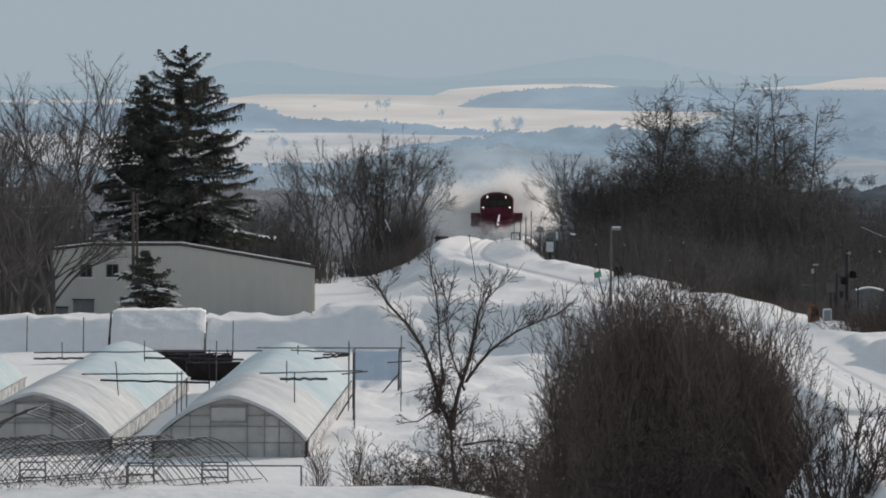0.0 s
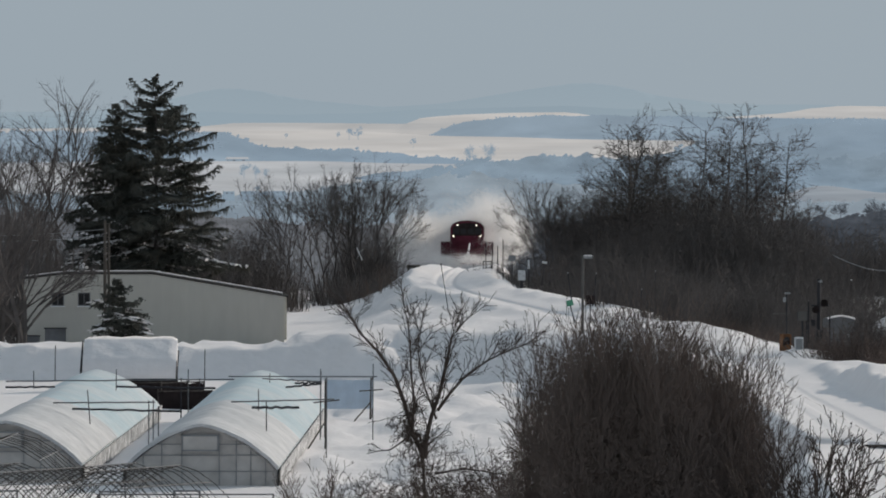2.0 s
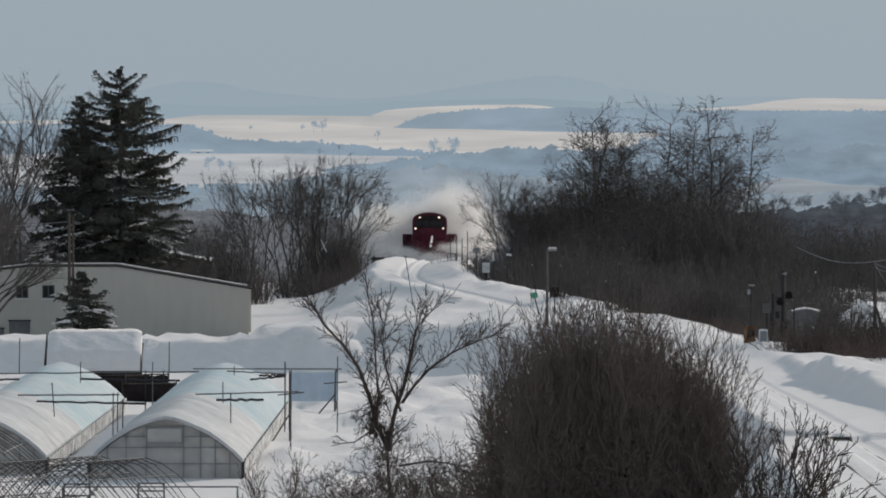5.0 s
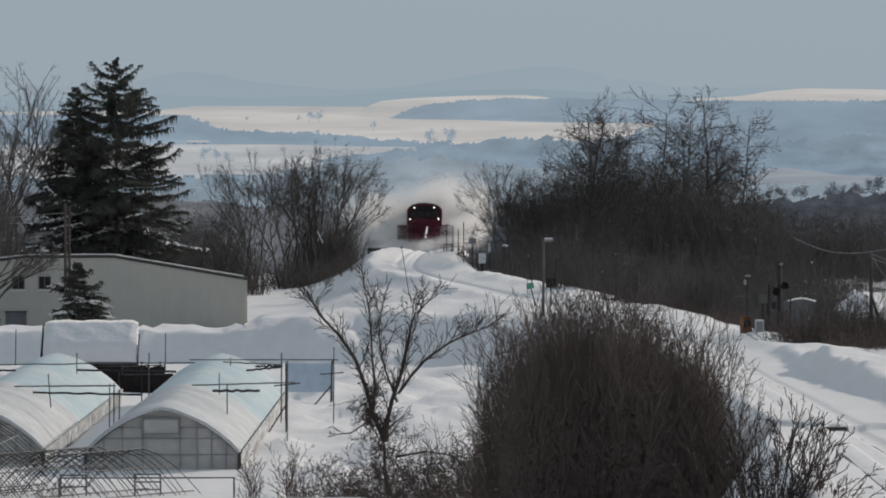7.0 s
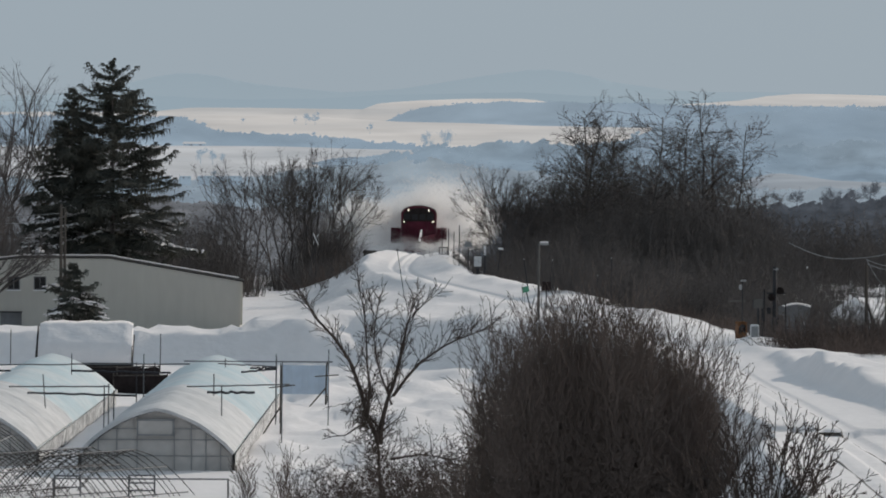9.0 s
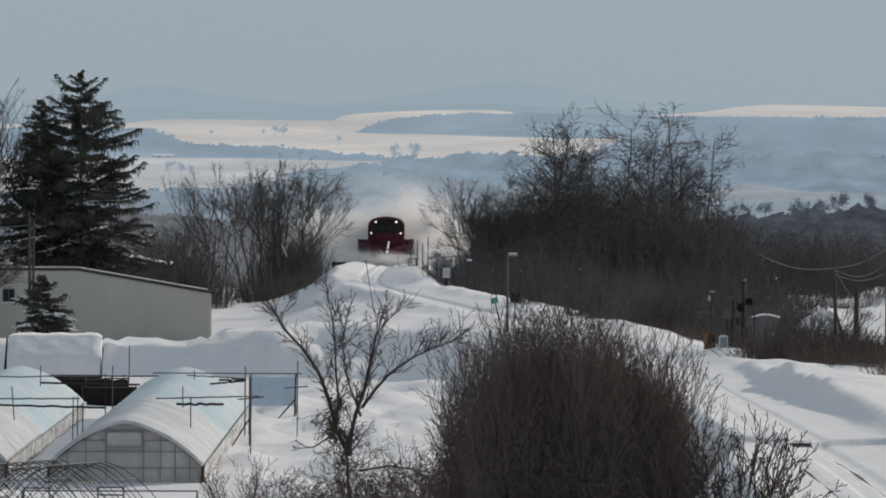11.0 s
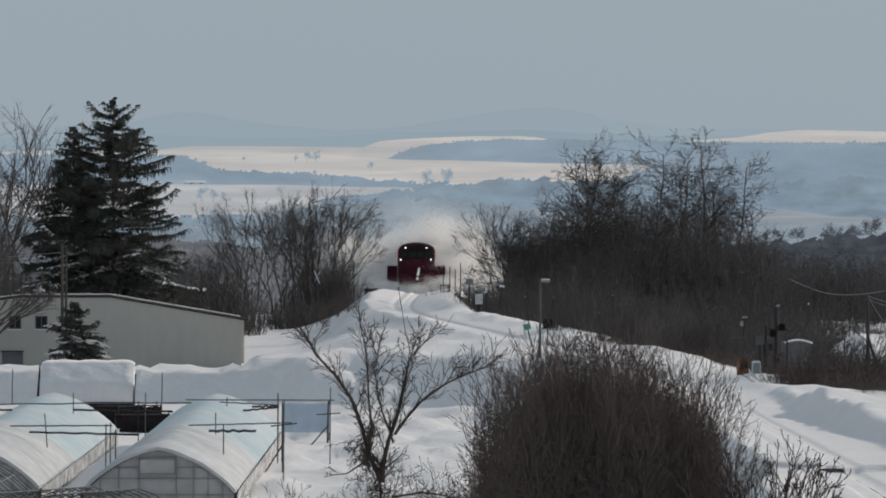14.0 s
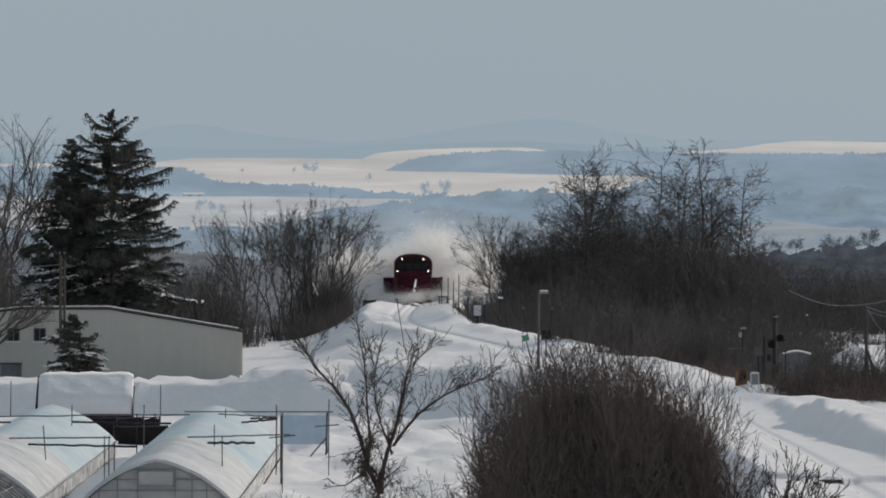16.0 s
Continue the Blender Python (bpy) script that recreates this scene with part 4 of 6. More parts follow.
def forked_tree(m, label):
    """A short trunk that parts into long limbs, each set with upright shoots."""
    rng, out, limbs = np.random.default_rng(74), ([], []), []
    spec = dict(levels=4, kids=(0, 0, 6, 3), angle=(18, 60), ratio=(0.3, 0.6), crook=0.1, lift=0.06, thin=0.0075)
    spec["from"] = (0, 0.15, 0.15, 0.1)

    def limb(x, z, turns, r, shoots, depth=0.0, reach=1.0):
        """A limb from (x, z) that goes on by steps (degrees from upright, length)."""
        p = np.array([x, 0.0, z])
        n, pts = len(turns), [(x, 0.0, z)]
        for i, (lean, ln) in enumerate(turns):
            for half in (0, 1):
                w = radians(lean + rng.uniform(-5, 5))
                d = np.array([math.sin(w), depth + rng.normal() * 0.06, math.cos(w)])
                q = p + d * ln / 2
                r1 = max(r * (1 - 0.82 * (i + (half + 1) / 2) / n), 0.011)
                pts.append(tuple(q))
                for _ in range(shoots if i else shoots // 2):
                    side = d + np.array([rng.normal() * 0.55, rng.normal() * 0.5, 0.25 + rng.normal() * 0.3])
                    c = p + (q - p) * rng.random()
                    grow(rng, c, side / np.linalg.norm(side), reach * rng.uniform(0.5, 1.25), max(r1 * 0.4, 0.011), 2, out, spec)
                p = q
        limbs.append(Geo().tube(pts, r, max(r * 0.18, 0.011), 8))

    limb(0.03, -0.6, ((2, 0.7), (-4, 1.1), (-3, 1.1)), 0.15, 0)
    limb(-0.02, 2.25, ((-26, 1.0), (-19, 2.05), (-39, 1.9), (-30, 1.0)), 0.095, 5, 0.05)
    limb(-0.46, 3.3, ((4, 0.9), (-3, 1.8), (-8, 1.7)), 0.06, 5, -0.06)
    limb(0.0, 2.25, ((8, 1.45), (17, 1.65), (8, 1.1), (38, 0.9)), 0.085, 5, 0.0)
    limb(0.42, 3.9, ((38, 1.4), (52, 1.05), (66, 0.75), (63, 0.95)), 0.055, 4, -0.05)
    limb(0.38, 3.6, ((-22, 1.1), (-10, 1.2), (4, 1.0)), 0.04, 4, 0.12)
    limb(-0.42, 3.1, ((-122, 0.95), (-100, 0.8)), 0.035, 1, 0.0, 0.5)
    limb(0.35, 1.75, ((78, 1.0), (96, 1.1), (90, 0.5)), 0.04, 1, -0.15, 0.6)
    # a climbing vine that hangs about the forks
    vine, curl = ([], []), dict(levels=2, kids=(4, 3), angle=(30, 90), ratio=(0.35, 0.6), crook=0.4, lift=-0.12, thin=0.008, steps=(4, 3, 2))
    curl["from"] = (0.2, 0.2)
    for k in range(84):
        s = rng.random()
        base = np.array([-0.05 - 0.6 * s, 0, 1.9 + 2.1 * s]) + rng.normal(size=3) * 0.1
        d = rng.normal(size=3) + np.array([-0.3, 0, -0.2])
        grow(rng, base, d / np.linalg.norm(d), rng.uniform(0.4, 1.1), 0.014, 0, vine, curl)
    ob = thing("bare_tree", m, label, "tree")
    for i, g in enumerate(limbs):
        part("trunk" if i == 0 else "limb", g, DARKBARK, ob)
    part("crown", needles(out[0] + out[1], 4, 0.006), DARKBARK, ob, kind="stuff")
    part("vine", needles(vine[0] + vine[1], 3, 0.006), DARKBARK, ob, "dark climbing vine hanging about the fork", kind="stuff")


forked_tree(pose(0.35, 215, 0), "small leafless tree with long forking limbs in the snowy field")
TANGLE = dict(levels=3, kids=(6, 4, 2), angle=(25, 80), ratio=(0.3, 0.6), crook=0.26, lift=0.0, thin=0.0065, steps=(4, 3, 2, 1))
TANGLE["from"] = (0.2, 0.15, 0.2)
for i, (x, y, w, h, n) in enumerate(((-0.9, 209, 2.6, 2.4, 22), (2.0, 208, 2.6, 2.8, 18), (3.2, 205, 2.6, 3.0, 18), (0.4, 206, 2.6, 1.9, 20), (2.6, 198, 2.6, 2.6, 18), (-0.6, 200, 2.4, 1.4, 12), (1.2, 203, 2.4, 2.2, 24), (0.3, 213.5, 1.4, 3.6, 12), (2.2, 195, 2.6, 2.2, 14), (-2.0, 207, 2.0, 2.2, 8), (1.5, 206.5, 2.4, 2.6, 18), (2.9, 202, 2.4, 2.7, 20), (3.6, 197, 2.2, 2.9, 20), (-1.2, 204, 2.0, 1.6, 14))):
    shrub(place(x, y), 80 + i, w, h, n, "tangled leafless scrub standing in snow", 0.5, 0.012, TANGLE, 0.1, DARKBARK)
for i, (x, y, h) in enumerate(((-2.3, 440, 1.8), (-3.3, 436, 1.5), (-1.6, 434, 1.2), (-2.9, 211, 2.0), (-4.1, 210, 1.9), (-2.4, 209, 1.3))):
    shrub(place(x, y), 92 + i, 0.9, h, 6, "few dark upright shoots standing in snow", 0.3, 0.02, WHIP, 0.5)
for i, (x, y) in enumerate(((-13.5, 199), (-11.8, 199.5), (-10.2, 199))):
    bush_thing("scrub", place(x, y), 95 + i, 1.8, 0.75, 40, "dry grass tips showing over the snow", DRY, 4, 0.006)
make_thickets()


# ---- farm shed ----
def make_shed():
    """A pale shed, gable end to the viewer, its roof falling to one side."""
    y, z = 375.0, 0.0
    ob = thing("farm_shed", pose(-15.2, y, z - 0.26, 0, 0, 2.2), "pale grey-beige farm shed with a low snowy roof", "building")
    # wall with window and door openings, built of strips round the openings
    x0, x1, ridge_x, top, low = -7.9, 7.45, -0.3, 4.72, 3.4

    def roof_at(x):
        return top - max(0, x - ridge_x) * (top - low) / (x1 - ridge_x) - max(0, -5.5 - x) * 0.12

    holes = [(-6.3, -5.55, 2.85, 3.65), (-4.75, -4.0, 2.85, 3.65), (-3.2, -2.45, 2.85, 3.65), (-6.7, -5.45, -0.5, 1.5), (-7.8, -7.0, -0.5, 1.05)]
    xs = sorted({x0, x1, ridge_x, -5.5, *[h[0] for h in holes], *[h[1] for h in holes], 2.0, 5.0})
    g = Geo()
    for a, b in zip(xs, xs[1:]):
        cut = sorted([(h[2], h[3]) for h in holes if h[0] <= a + 1e-6 and h[1] >= b - 1e-6])
        z0 = -0.5
        for lo, hi in cut + [(None, None)]:
            if lo is None:
                g.loft([[(a, 0, z0), (b, 0, z0), (b, 0, roof_at(b)), (a, 0, roof_at(a))], [(a, 0.2, z0), (b, 0.2, z0), (b, 0.2, roof_at(b)), (a, 0.2, roof_at(a))]], True, True)
            else:
                if lo > z0:
                    g.box(((a + b) / 2, 0.1, (z0 + lo) / 2), (b - a, 0.2, lo - z0))
                z0 = hi
    part("front_wall", welded(g), WALL, ob)
    part("side_wall", Geo().box((x1 - 0.1, 2.6, 1.4), (0.2, 4.8, 3.7)), WALL, ob)
    part("side_wall", Geo().box((x0 + 0.1, 2.6, 1.9), (0.2, 4.8, 4.7)), WALL, ob)
    part("back_wall", Geo().box((0, 5.1, 1.4), (15.4, 0.2, 3.7)), WALL, ob)
    prof = [(x0 - 0.2, roof_at(x0)), (-5.5, roof_at(-5.5)), (ridge_x, top), (x1 + 0.25, roof_at(x1 + 0.25))]
    roof = part("roof", Geo().prism(prof + [(x, h + 0.06) for x, h in reversed(prof)], -0.06, 5.4), ROOFING, ob, "thin dark metal roof")
    edge = [(x0, roof_at(x0) + 0.064), (-5.5, roof_at(-5.5) + 0.064), (ridge_x, top + 0.064), (x1, roof_at(x1) + 0.064)]
    part("snow_layer", Geo().prism(edge + [(x, h + 0.04) for x, h in reversed(edge)], 4.3, 5.3), SNOW, roof, "thin layer of snow on the roof")
    part("vent", rounded(Geo().box((-4.5, 1.0, 5.1), (0.7, 0.7, 0.55)), 0.2), SNOW, roof, "roof vent capped with snow", True)
    for a, b, lo, hi in holes[:3]:
        w = part("window", Geo().box(((a + b) / 2, 0.14, (lo + hi) / 2), (b - a, 0.02, hi - lo)), GLASSY, ob, "small dark square window")
        fr = Geo()
        for c, s in ((((a + b) / 2, 0.06, lo + 0.03), (b - a, 0.08, 0.06)), (((a + b) / 2, 0.06, hi - 0.03), (b - a, 0.08, 0.06)), ((a + 0.03, 0.06, (lo + hi) / 2), (0.06, 0.08, hi - lo)), ((b - 0.03, 0.06, (lo + hi) / 2), (0.06, 0.08, hi - lo)), (((a + b) / 2, 0.08, (lo + hi) / 2), (0.04, 0.05, hi - lo))):
            fr.box(c, s)
        part("window_frame", fr, CABIN, w)
        part("sill", Geo().box(((a + b) / 2, -0.05, lo - 0.03), (b - a + 0.1, 0.14, 0.05)), WHITE, w)
    for a, b, lo, hi in holes[3:]:
        d = part("door", Geo().box(((a + b) / 2, 0.12, (lo + hi) / 2), (b - a, 0.06, hi - lo)), CABIN, ob, "plain grey steel door")
        part("head_trim", Geo().box(((a + b) / 2, -0.03, hi + 0.04), (b - a + 0.1, 0.1, 0.07)), DARKMETAL, d)


make_shed()


def make_snow_shed():
    """An open lean-to by the farm road, loaded with a slab of snow."""
    x, y = -14.35, 318.0
    ob = thing("lean_to", pose(x, y, foot(x, y, 0.3)), "open lean-to under a thick sloping slab of snow", "shelter")
    rng, n = random.Random(3), 21
    rows = []
    for j in range(9):
        v = j / 8
        low = 0.95 + 1.3 * v
        row = []
        for i in range(n):
            u = i / (n - 1)
            edge = 0.12 if i in (0, n - 1) else 0.0
            row.append((-2.35 + 4.7 * u + 0.03 * rng.uniform(-1, 1), 2.6 * v, low + (0.12 if j == 0 else 0.72) - edge + 0.025 * math.sin(i * 0.9 + j * 1.3) + 0.02 * rng.uniform(-1, 1)))
        rows.append(row)
    base = [[(p[0], p[1], 0.93 + 1.3 * p[1] / 2.6) for p in r] for r in (rows[0], rows[-1])]
    g = Geo().loft([base[0]] + rows + [base[1], base[0]])
    for k in (0, n - 1):
        ring = [base[0][k]] + [r[k] for r in rows] + [base[1][k]]
        g.add(ring, [tuple(range(len(ring)))])
    part("snow_slab", g, SNOW, ob, "thick slab of settled snow", True)
    part("roof_deck", Geo().loft([[(-2.42, -0.08, 0.84), (2.42, -0.08, 0.84), (2.42, -0.08, 0.91), (-2.42, -0.08, 0.91)], [(-2.42, 2.7, 2.19), (2.42, 2.7, 2.19), (2.42, 2.7, 2.26), (-2.42, 2.7, 2.26)]], True, True), DARKMETAL, ob)
    part("side_board", Geo().loft([[(-2.5, -0.1, 0.5), (-2.43, -0.1, 0.5), (-2.43, -0.1, 1.0), (-2.5, -0.1, 1.0)], [(-2.5, 2.7, 1.8), (-2.43, 2.7, 1.8), (-2.43, 2.7, 2.7), (-2.5, 2.7, 2.7)]], True, True), BLACK, ob)
    for px in (-2.3, 0.0, 2.3):
        part("post", Geo().tube([(px, 0.0, -0.3), (px, 0.0, 0.62)], 0.05), WOOD, ob)
        part("post", Geo().tube([(px, 2.6, -0.3), (px, 2.6, 1.85)], 0.05), WOOD, ob)
    part("back_sheet", Geo().box((0, 2.55, 0.7), (4.7, 0.05, 2.0)), BLACK, ob, "dark sheet at the back")
    for x, y, w, h, turn, seed in ((-12.3, 309, 4.0, 1.0, 4, 1), (-10.9, 300, 2.6, 0.95, -10, 2), (-11.6, 306, 1.4, 1.1, 30, 3)):
        t2 = thing("dark_curtain", pose(x, y, foot(x, y, 0), 0, 0, turn), "dark folded sheet hung on a pole between the greenhouses", "sheet", "dark sheets by the greenhouses")
        rr = random.Random(seed)
        rows = [[(-w / 2 + w * i / 16, 0.15 * math.sin(i * 1.9 + k) * (k / 3), h * (1 - k / 3) + (0.06 * rr.uniform(-1, 1) if k == 0 else 0) - 0.1) for i in range(17)] for k in range(4)]
        part("sheet", Geo().loft(rows).loft([[(px, py + 0.04, pz) for px, py, pz in r] for r in rows]), BLACK, t2, "", True)
        part("pole", Geo().tube([(-w / 2, 0.02, h - 0.1), (w / 2, 0.02, h - 0.05)], 0.035), WOOD, t2)
        for px in (-w / 2, w / 2):
            part("post", Geo().tube([(px, 0.05, -0.3), (px, 0.05, h)], 0.035), WOOD, t2)


make_snow_shed()


# ---- greenhouses ----
def arch(w, eave, top, n=18):
    """Half-round section with a slight point at the ridge."""
    out = []
    for i in range(n + 1):
        u = -1 + 2 * i / n
        out.append((u * w, eave + (top - eave) * ((1 - abs(u) ** 2.0) ** 0.9 * 0.72 + 0.28 * (1 - abs(u)))))
    return out


def greenhouse(x, y, turn, length, label):
    ob = thing("greenhouse", pose(x, y, 0.12, 0, 0, turn), label, "greenhouse", "greenhouses in the snowy field")
    W, EV, TOP = 2.9, 0.52, 2.16
    rng = random.Random(int(abs(x) * 10))
    sec = arch(W, EV, TOP)

    def sheet(y0, y1, lift, wob):
        ys = np.linspace(y0, y1, max(3, int((y1 - y0) / 1.0)))
        top, under = [], []
        for yy in ys:
            sag = 0.03 * math.sin(yy * 2.1)
            top.append([(px * (1 + lift * 0.03), yy, pz + lift + sag * (1 - abs(px) / W) + wob * rng.uniform(-1, 1)) for px, pz in sec])
            under.append([(px * 0.985, yy, pz - 0.03) for px, pz in sec])
        g = Geo().loft(top).loft(under)
        for a, b in ((top[0], under[0]), (top[-1], under[-1])):
            g.loft([a, b])
        g.loft([[r[0] for r in top], [r[0] for r in under]]).loft([[r[-1] for r in top], [r[-1] for r in under]])
        return g

    cut = length * 0.4
    part("roof_film", sheet(-0.02, length, 0.02, 0.008), FILM, ob, "pale blue-green plastic film", True)
    part("roof_snow", sheet(-0.12, cut, 0.1, 0.012), FILMSNOW, ob, "film under a thin grey-white layer of snow", True)
    # end walls
    for yy, depth in ((0.25, 0), (length - 0.1, 1)):
        inner = [(px * 0.97, pz - 0.06) for px, pz in sec]
        part("end_wall", Geo().add([(inner[0][0], yy, -0.2)] + [(px, yy, pz) for px, pz in inner] + [(inner[-1][0], yy, -0.2)], [tuple(range(len(inner) + 2))]), ENDFILM, ob, "dull translucent film end wall")
    for h in (0.43, 1.04, 1.45):
        half = W * 0.94 * (1 - max(0, (h - EV) / (TOP - EV)) ** 1.05) ** 0.62
        part("end_rail", Geo().box((0, 0.21, h), (2 * half, 0.03, 0.035)), GREY, ob)
    for px in (-2.2, -1.5, -0.74, 0.66, 1.3, 1.85, 2.4):
        h = EV + (TOP - EV) * ((1 - (abs(px) / W) ** 2.0) ** 0.9 * 0.8 + 0.2 * (1 - abs(px) / W)) - 0.05
        part("end_stud", Geo().box((px, 0.2, h / 2 - 0.12), (0.035, 0.03, h)), GREY, ob)
    pts = [(px * 0.985, 0.16, pz - 0.02) for px, pz in sec]
    part("end_hoop", Geo().tube([(pts[0][0], 0.16, -0.2)] + pts + [(pts[-1][0], 0.16, -0.2)], 0.035), STEEL, ob)
    vent = part("vent_window", Geo().box((-0.05, 0.14, 1.5), (1.3, 0.05, 0.56)), ENDFILM, ob, "small rectangular vent in the end wall")
    fr = Geo()
    for c, s in (((-0.05, 0.1, 1.22), (1.4, 0.06, 0.06)), ((-0.05, 0.1, 1.78), (1.4, 0.06, 0.06)), ((-0.72, 0.1, 1.5), (0.06, 0.06, 0.56)), ((0.62, 0.1, 1.5), (0.06, 0.06, 0.56))):
        fr.box(c, s)
    part("vent_frame", fr, GREY, vent)
    # side skirts with pleats, and hoops that show under them
    for side in (-1, 1):
        g, n = Geo(), int(length / 0.35)
        g.loft([[(side * (W + 0.05 + 0.04 * (i % 2) + rng.uniform(0, 0.03)), i * 0.35, EV + 0.04), (side * (W + 0.02 + 0.05 * ((i + 1) % 2)), i * 0.35, EV - 0.45 - rng.uniform(0, 0.3))] for i in range(n)])
        part("side_skirt", g, SKIRT, ob, "ragged streaky film skirt")
        part("side_rail", Geo().tube([(side * (W + 0.06), 0, EV), (side * (W + 0.06), length, EV)], 0.035), STEEL, ob)
        for i in range(int(length / 2.2)):
            part("side_post", Geo().tube([(side * (W - 0.02), i * 2.2 + 0.3, -0.3), (side * (W - 0.02), i * 2.2 + 0.3, EV)], 0.03, sides=5), DARKMETAL, ob)
    return ob


greenhouse(-8.01, 237.5, -1.15, 51, "film-covered hoop greenhouse half under snow")
greenhouse(-15.5, 240, -1.15, 49, "film-covered hoop greenhouse half under snow")
greenhouse(-22.9, 243, -1.15, 46, "film-covered hoop greenhouse half under snow")


def hoop_frame(m, length, w, h, gap, label, bars=3):
    """A bare tunnel of bent pipes, its film taken off for winter."""
    ob = thing("hoop_frame", m, label, "greenhouse frame", "bare hoop frames")
    n = int(length / gap) + 1
    sec = [(w * math.cos(math.pi * k / 12), h * (1 - abs(math.cos(math.pi * k / 12)) ** 1.7)) for k in range(13)]
    hoop = Geo().tube([(p[0], 0, p[1] - 0.15) for p in sec], 0.016, sides=4).mesh("hoop", WOOD)
    rng = random.Random(n)
    for i in range(n):
        part("hoop", hoop, STEEL, ob, m=pose(rng.uniform(-0.03, 0.03), i * gap, 0, rng.uniform(-4, 4), 0, rng.uniform(-5, 5)))
    for k in range(bars):
        a = math.pi * (k + 1) / (bars + 1)
        part("long_bar", Geo().tube([(w * math.cos(a), 0, h * (1 - abs(math.cos(a)) ** 1.7) - 0.15), (w * math.cos(a), (n - 1) * gap, h * (1 - abs(math.cos(a)) ** 1.7) - 0.15)], 0.022, sides=4), STEEL, ob)
    return ob


for x, y, turn, ln in ((-24.0, 219.5, -36, 8.5), (-19.0, 219.5, -36, 8.5), (-14.6, 219.5, -36, 8.0), (-11.4, 220.5, -36, 5.5)):
    hoop_frame(pose(x, y, foot(x, y, 0.15), 0, 0, turn), ln, 2.7, 1.8, 0.44, "bare bent-pipe tunnel frame standing in snow", 5)
hoop_frame(pose(-15.2, 231, foot(-15.2, 231), 0, 0, -3), 7.0, 3.0, 2.2, 0.9, "bare bent-pipe tunnel frame before a greenhouse", 5)


def gate_frame(x, y, w, h, rails, label):
    ob = thing("gate_frame", pose(x, y, foot(x, y)), label, "frame", "pipe end frames")
    for px in (-w / 2, w / 2):
        part("post", Geo().tube([(px, 0, -0.2), (px, 0, h)], 0.035), STEEL, ob)
    for k in range(rails):
        z = h * (k + 1) / rails - 0.02
        part("rail", Geo().tube([(-w / 2, 0, z), (w / 2, 0, z)], 0.03), STEEL, ob)


gate_frame(-14.4, 222, 0.9, 0.8, 3, "small square frame of steel pipe")
gate_frame(-8.0, 221, 6.1, 0.75, 1, "long low frame of steel pipe")
gate_frame(-8.0, 222, 0.9, 0.8, 3, "small square frame of steel pipe")
gate_frame(-10.6, 222, 0.9, 0.8, 2, "small square frame of steel pipe")


def pole_rack(y, mat, poles, posts, label):
    """Level poles on posts at one depth: poles (x, z, x, z, radius, sag), posts (x, foot or None for the ground, x, head)."""
    ob = thing("pole_rack", pose(0, y, 0), label, "pole rack", "racks over the greenhouses")
    for x0, z0, x1, z1, r, sag in poles:
        pts = [(x0 + (x1 - x0) * k / 16, 0, z0 + (z1 - z0) * k / 16 + sag * math.sin(k * 1.7) * min(k, 16 - k) / 4) for k in range(17)]
        part("long_pole", Geo().tube(pts, r), mat, ob)
    for x0, low, x1, high in posts:
        low = foot(x0, y, 0.2) if low is None else low
        part("post", Geo().tube([(x0, 0.07, low), (x1, 0.07, high)], 0.026), mat, ob)
    return ob


pole_rack(270, STEEL, [(-17.45, 2.57, -7.7, 2.65, 0.032, 0.01), (-6.5, 2.68, -4.04, 2.55, 0.032, 0.01)], [(-12.74, 2.18, -12.73, 3.07), (-9.68, None, -9.66, 3.07), (-4.04, None, -4.02, 3.08), (-6.19, 2.51, -6.18, 2.89), (-16.25, 2.24, -16.25, 3.01)], "rack of weathered pipes across the greenhouses")
pole_rack(272, STEEL, [(-8.0, 2.69, -1.62, 2.68, 0.03, 0.0)], [(-4.05, None, -4.03, 2.9), (-1.81, None, -1.79, 3.22)], "long level pipe rack across the greenhouses")
pole_rack(262, DARKMETAL, [(-16.94, 2.66, -14.88, 2.68, 0.045, 0.012), (-12.38, 2.69, -8.25, 2.62, 0.048, 0.012)], [(-9.69, None, -9.67, 3.04), (-8.92, 2.48, -8.92, 3.04)], "dark sagging poles laid across the greenhouses")
pole_rack(253, STEEL, [(-14.44, 2.43, -10.38, 2.45, 0.034, 0.005)], [(-10.65, None, -10.63, 2.52), (-10.47, None, -10.45, 2.56), (-12.98, 1.57, -13.08, 2.93)], "rack of pipes above a greenhouse roof")
pole_rack(248, DARKMETAL, [(-13.42, 2.42, -9.13, 2.32, 0.045, 0.012)], [(-10.06, None, -10.04, 2.52)], "dark sagging pole beside a greenhouse roof")
pole_rack(253, STEEL, [(-7.33, 2.46, -3.22, 2.57, 0.032, 0.005)], [(-6.25, 2.1, -6.25, 2.96), (-3.54, None, -3.52, 3.41)], "rack of pipes above a greenhouse roof")
pole_rack(248, DARKMETAL, [(-6.39, 2.47, -4.53, 2.47, 0.055, 0.02)], [(-5.82, 0.96, -5.82, 2.73)], "dark rolled sheet hung above a greenhouse roof")
pole_rack(268, DARKMETAL, [(-5.47, 2.4, -4.01, 2.54, 0.045, 0.012), (-5.09, 2.57, -3.94, 2.59, 0.045, 0.02)], [(-3.82, None, -3.8, 2.78)], "dark rolled sheets hung on a rack")


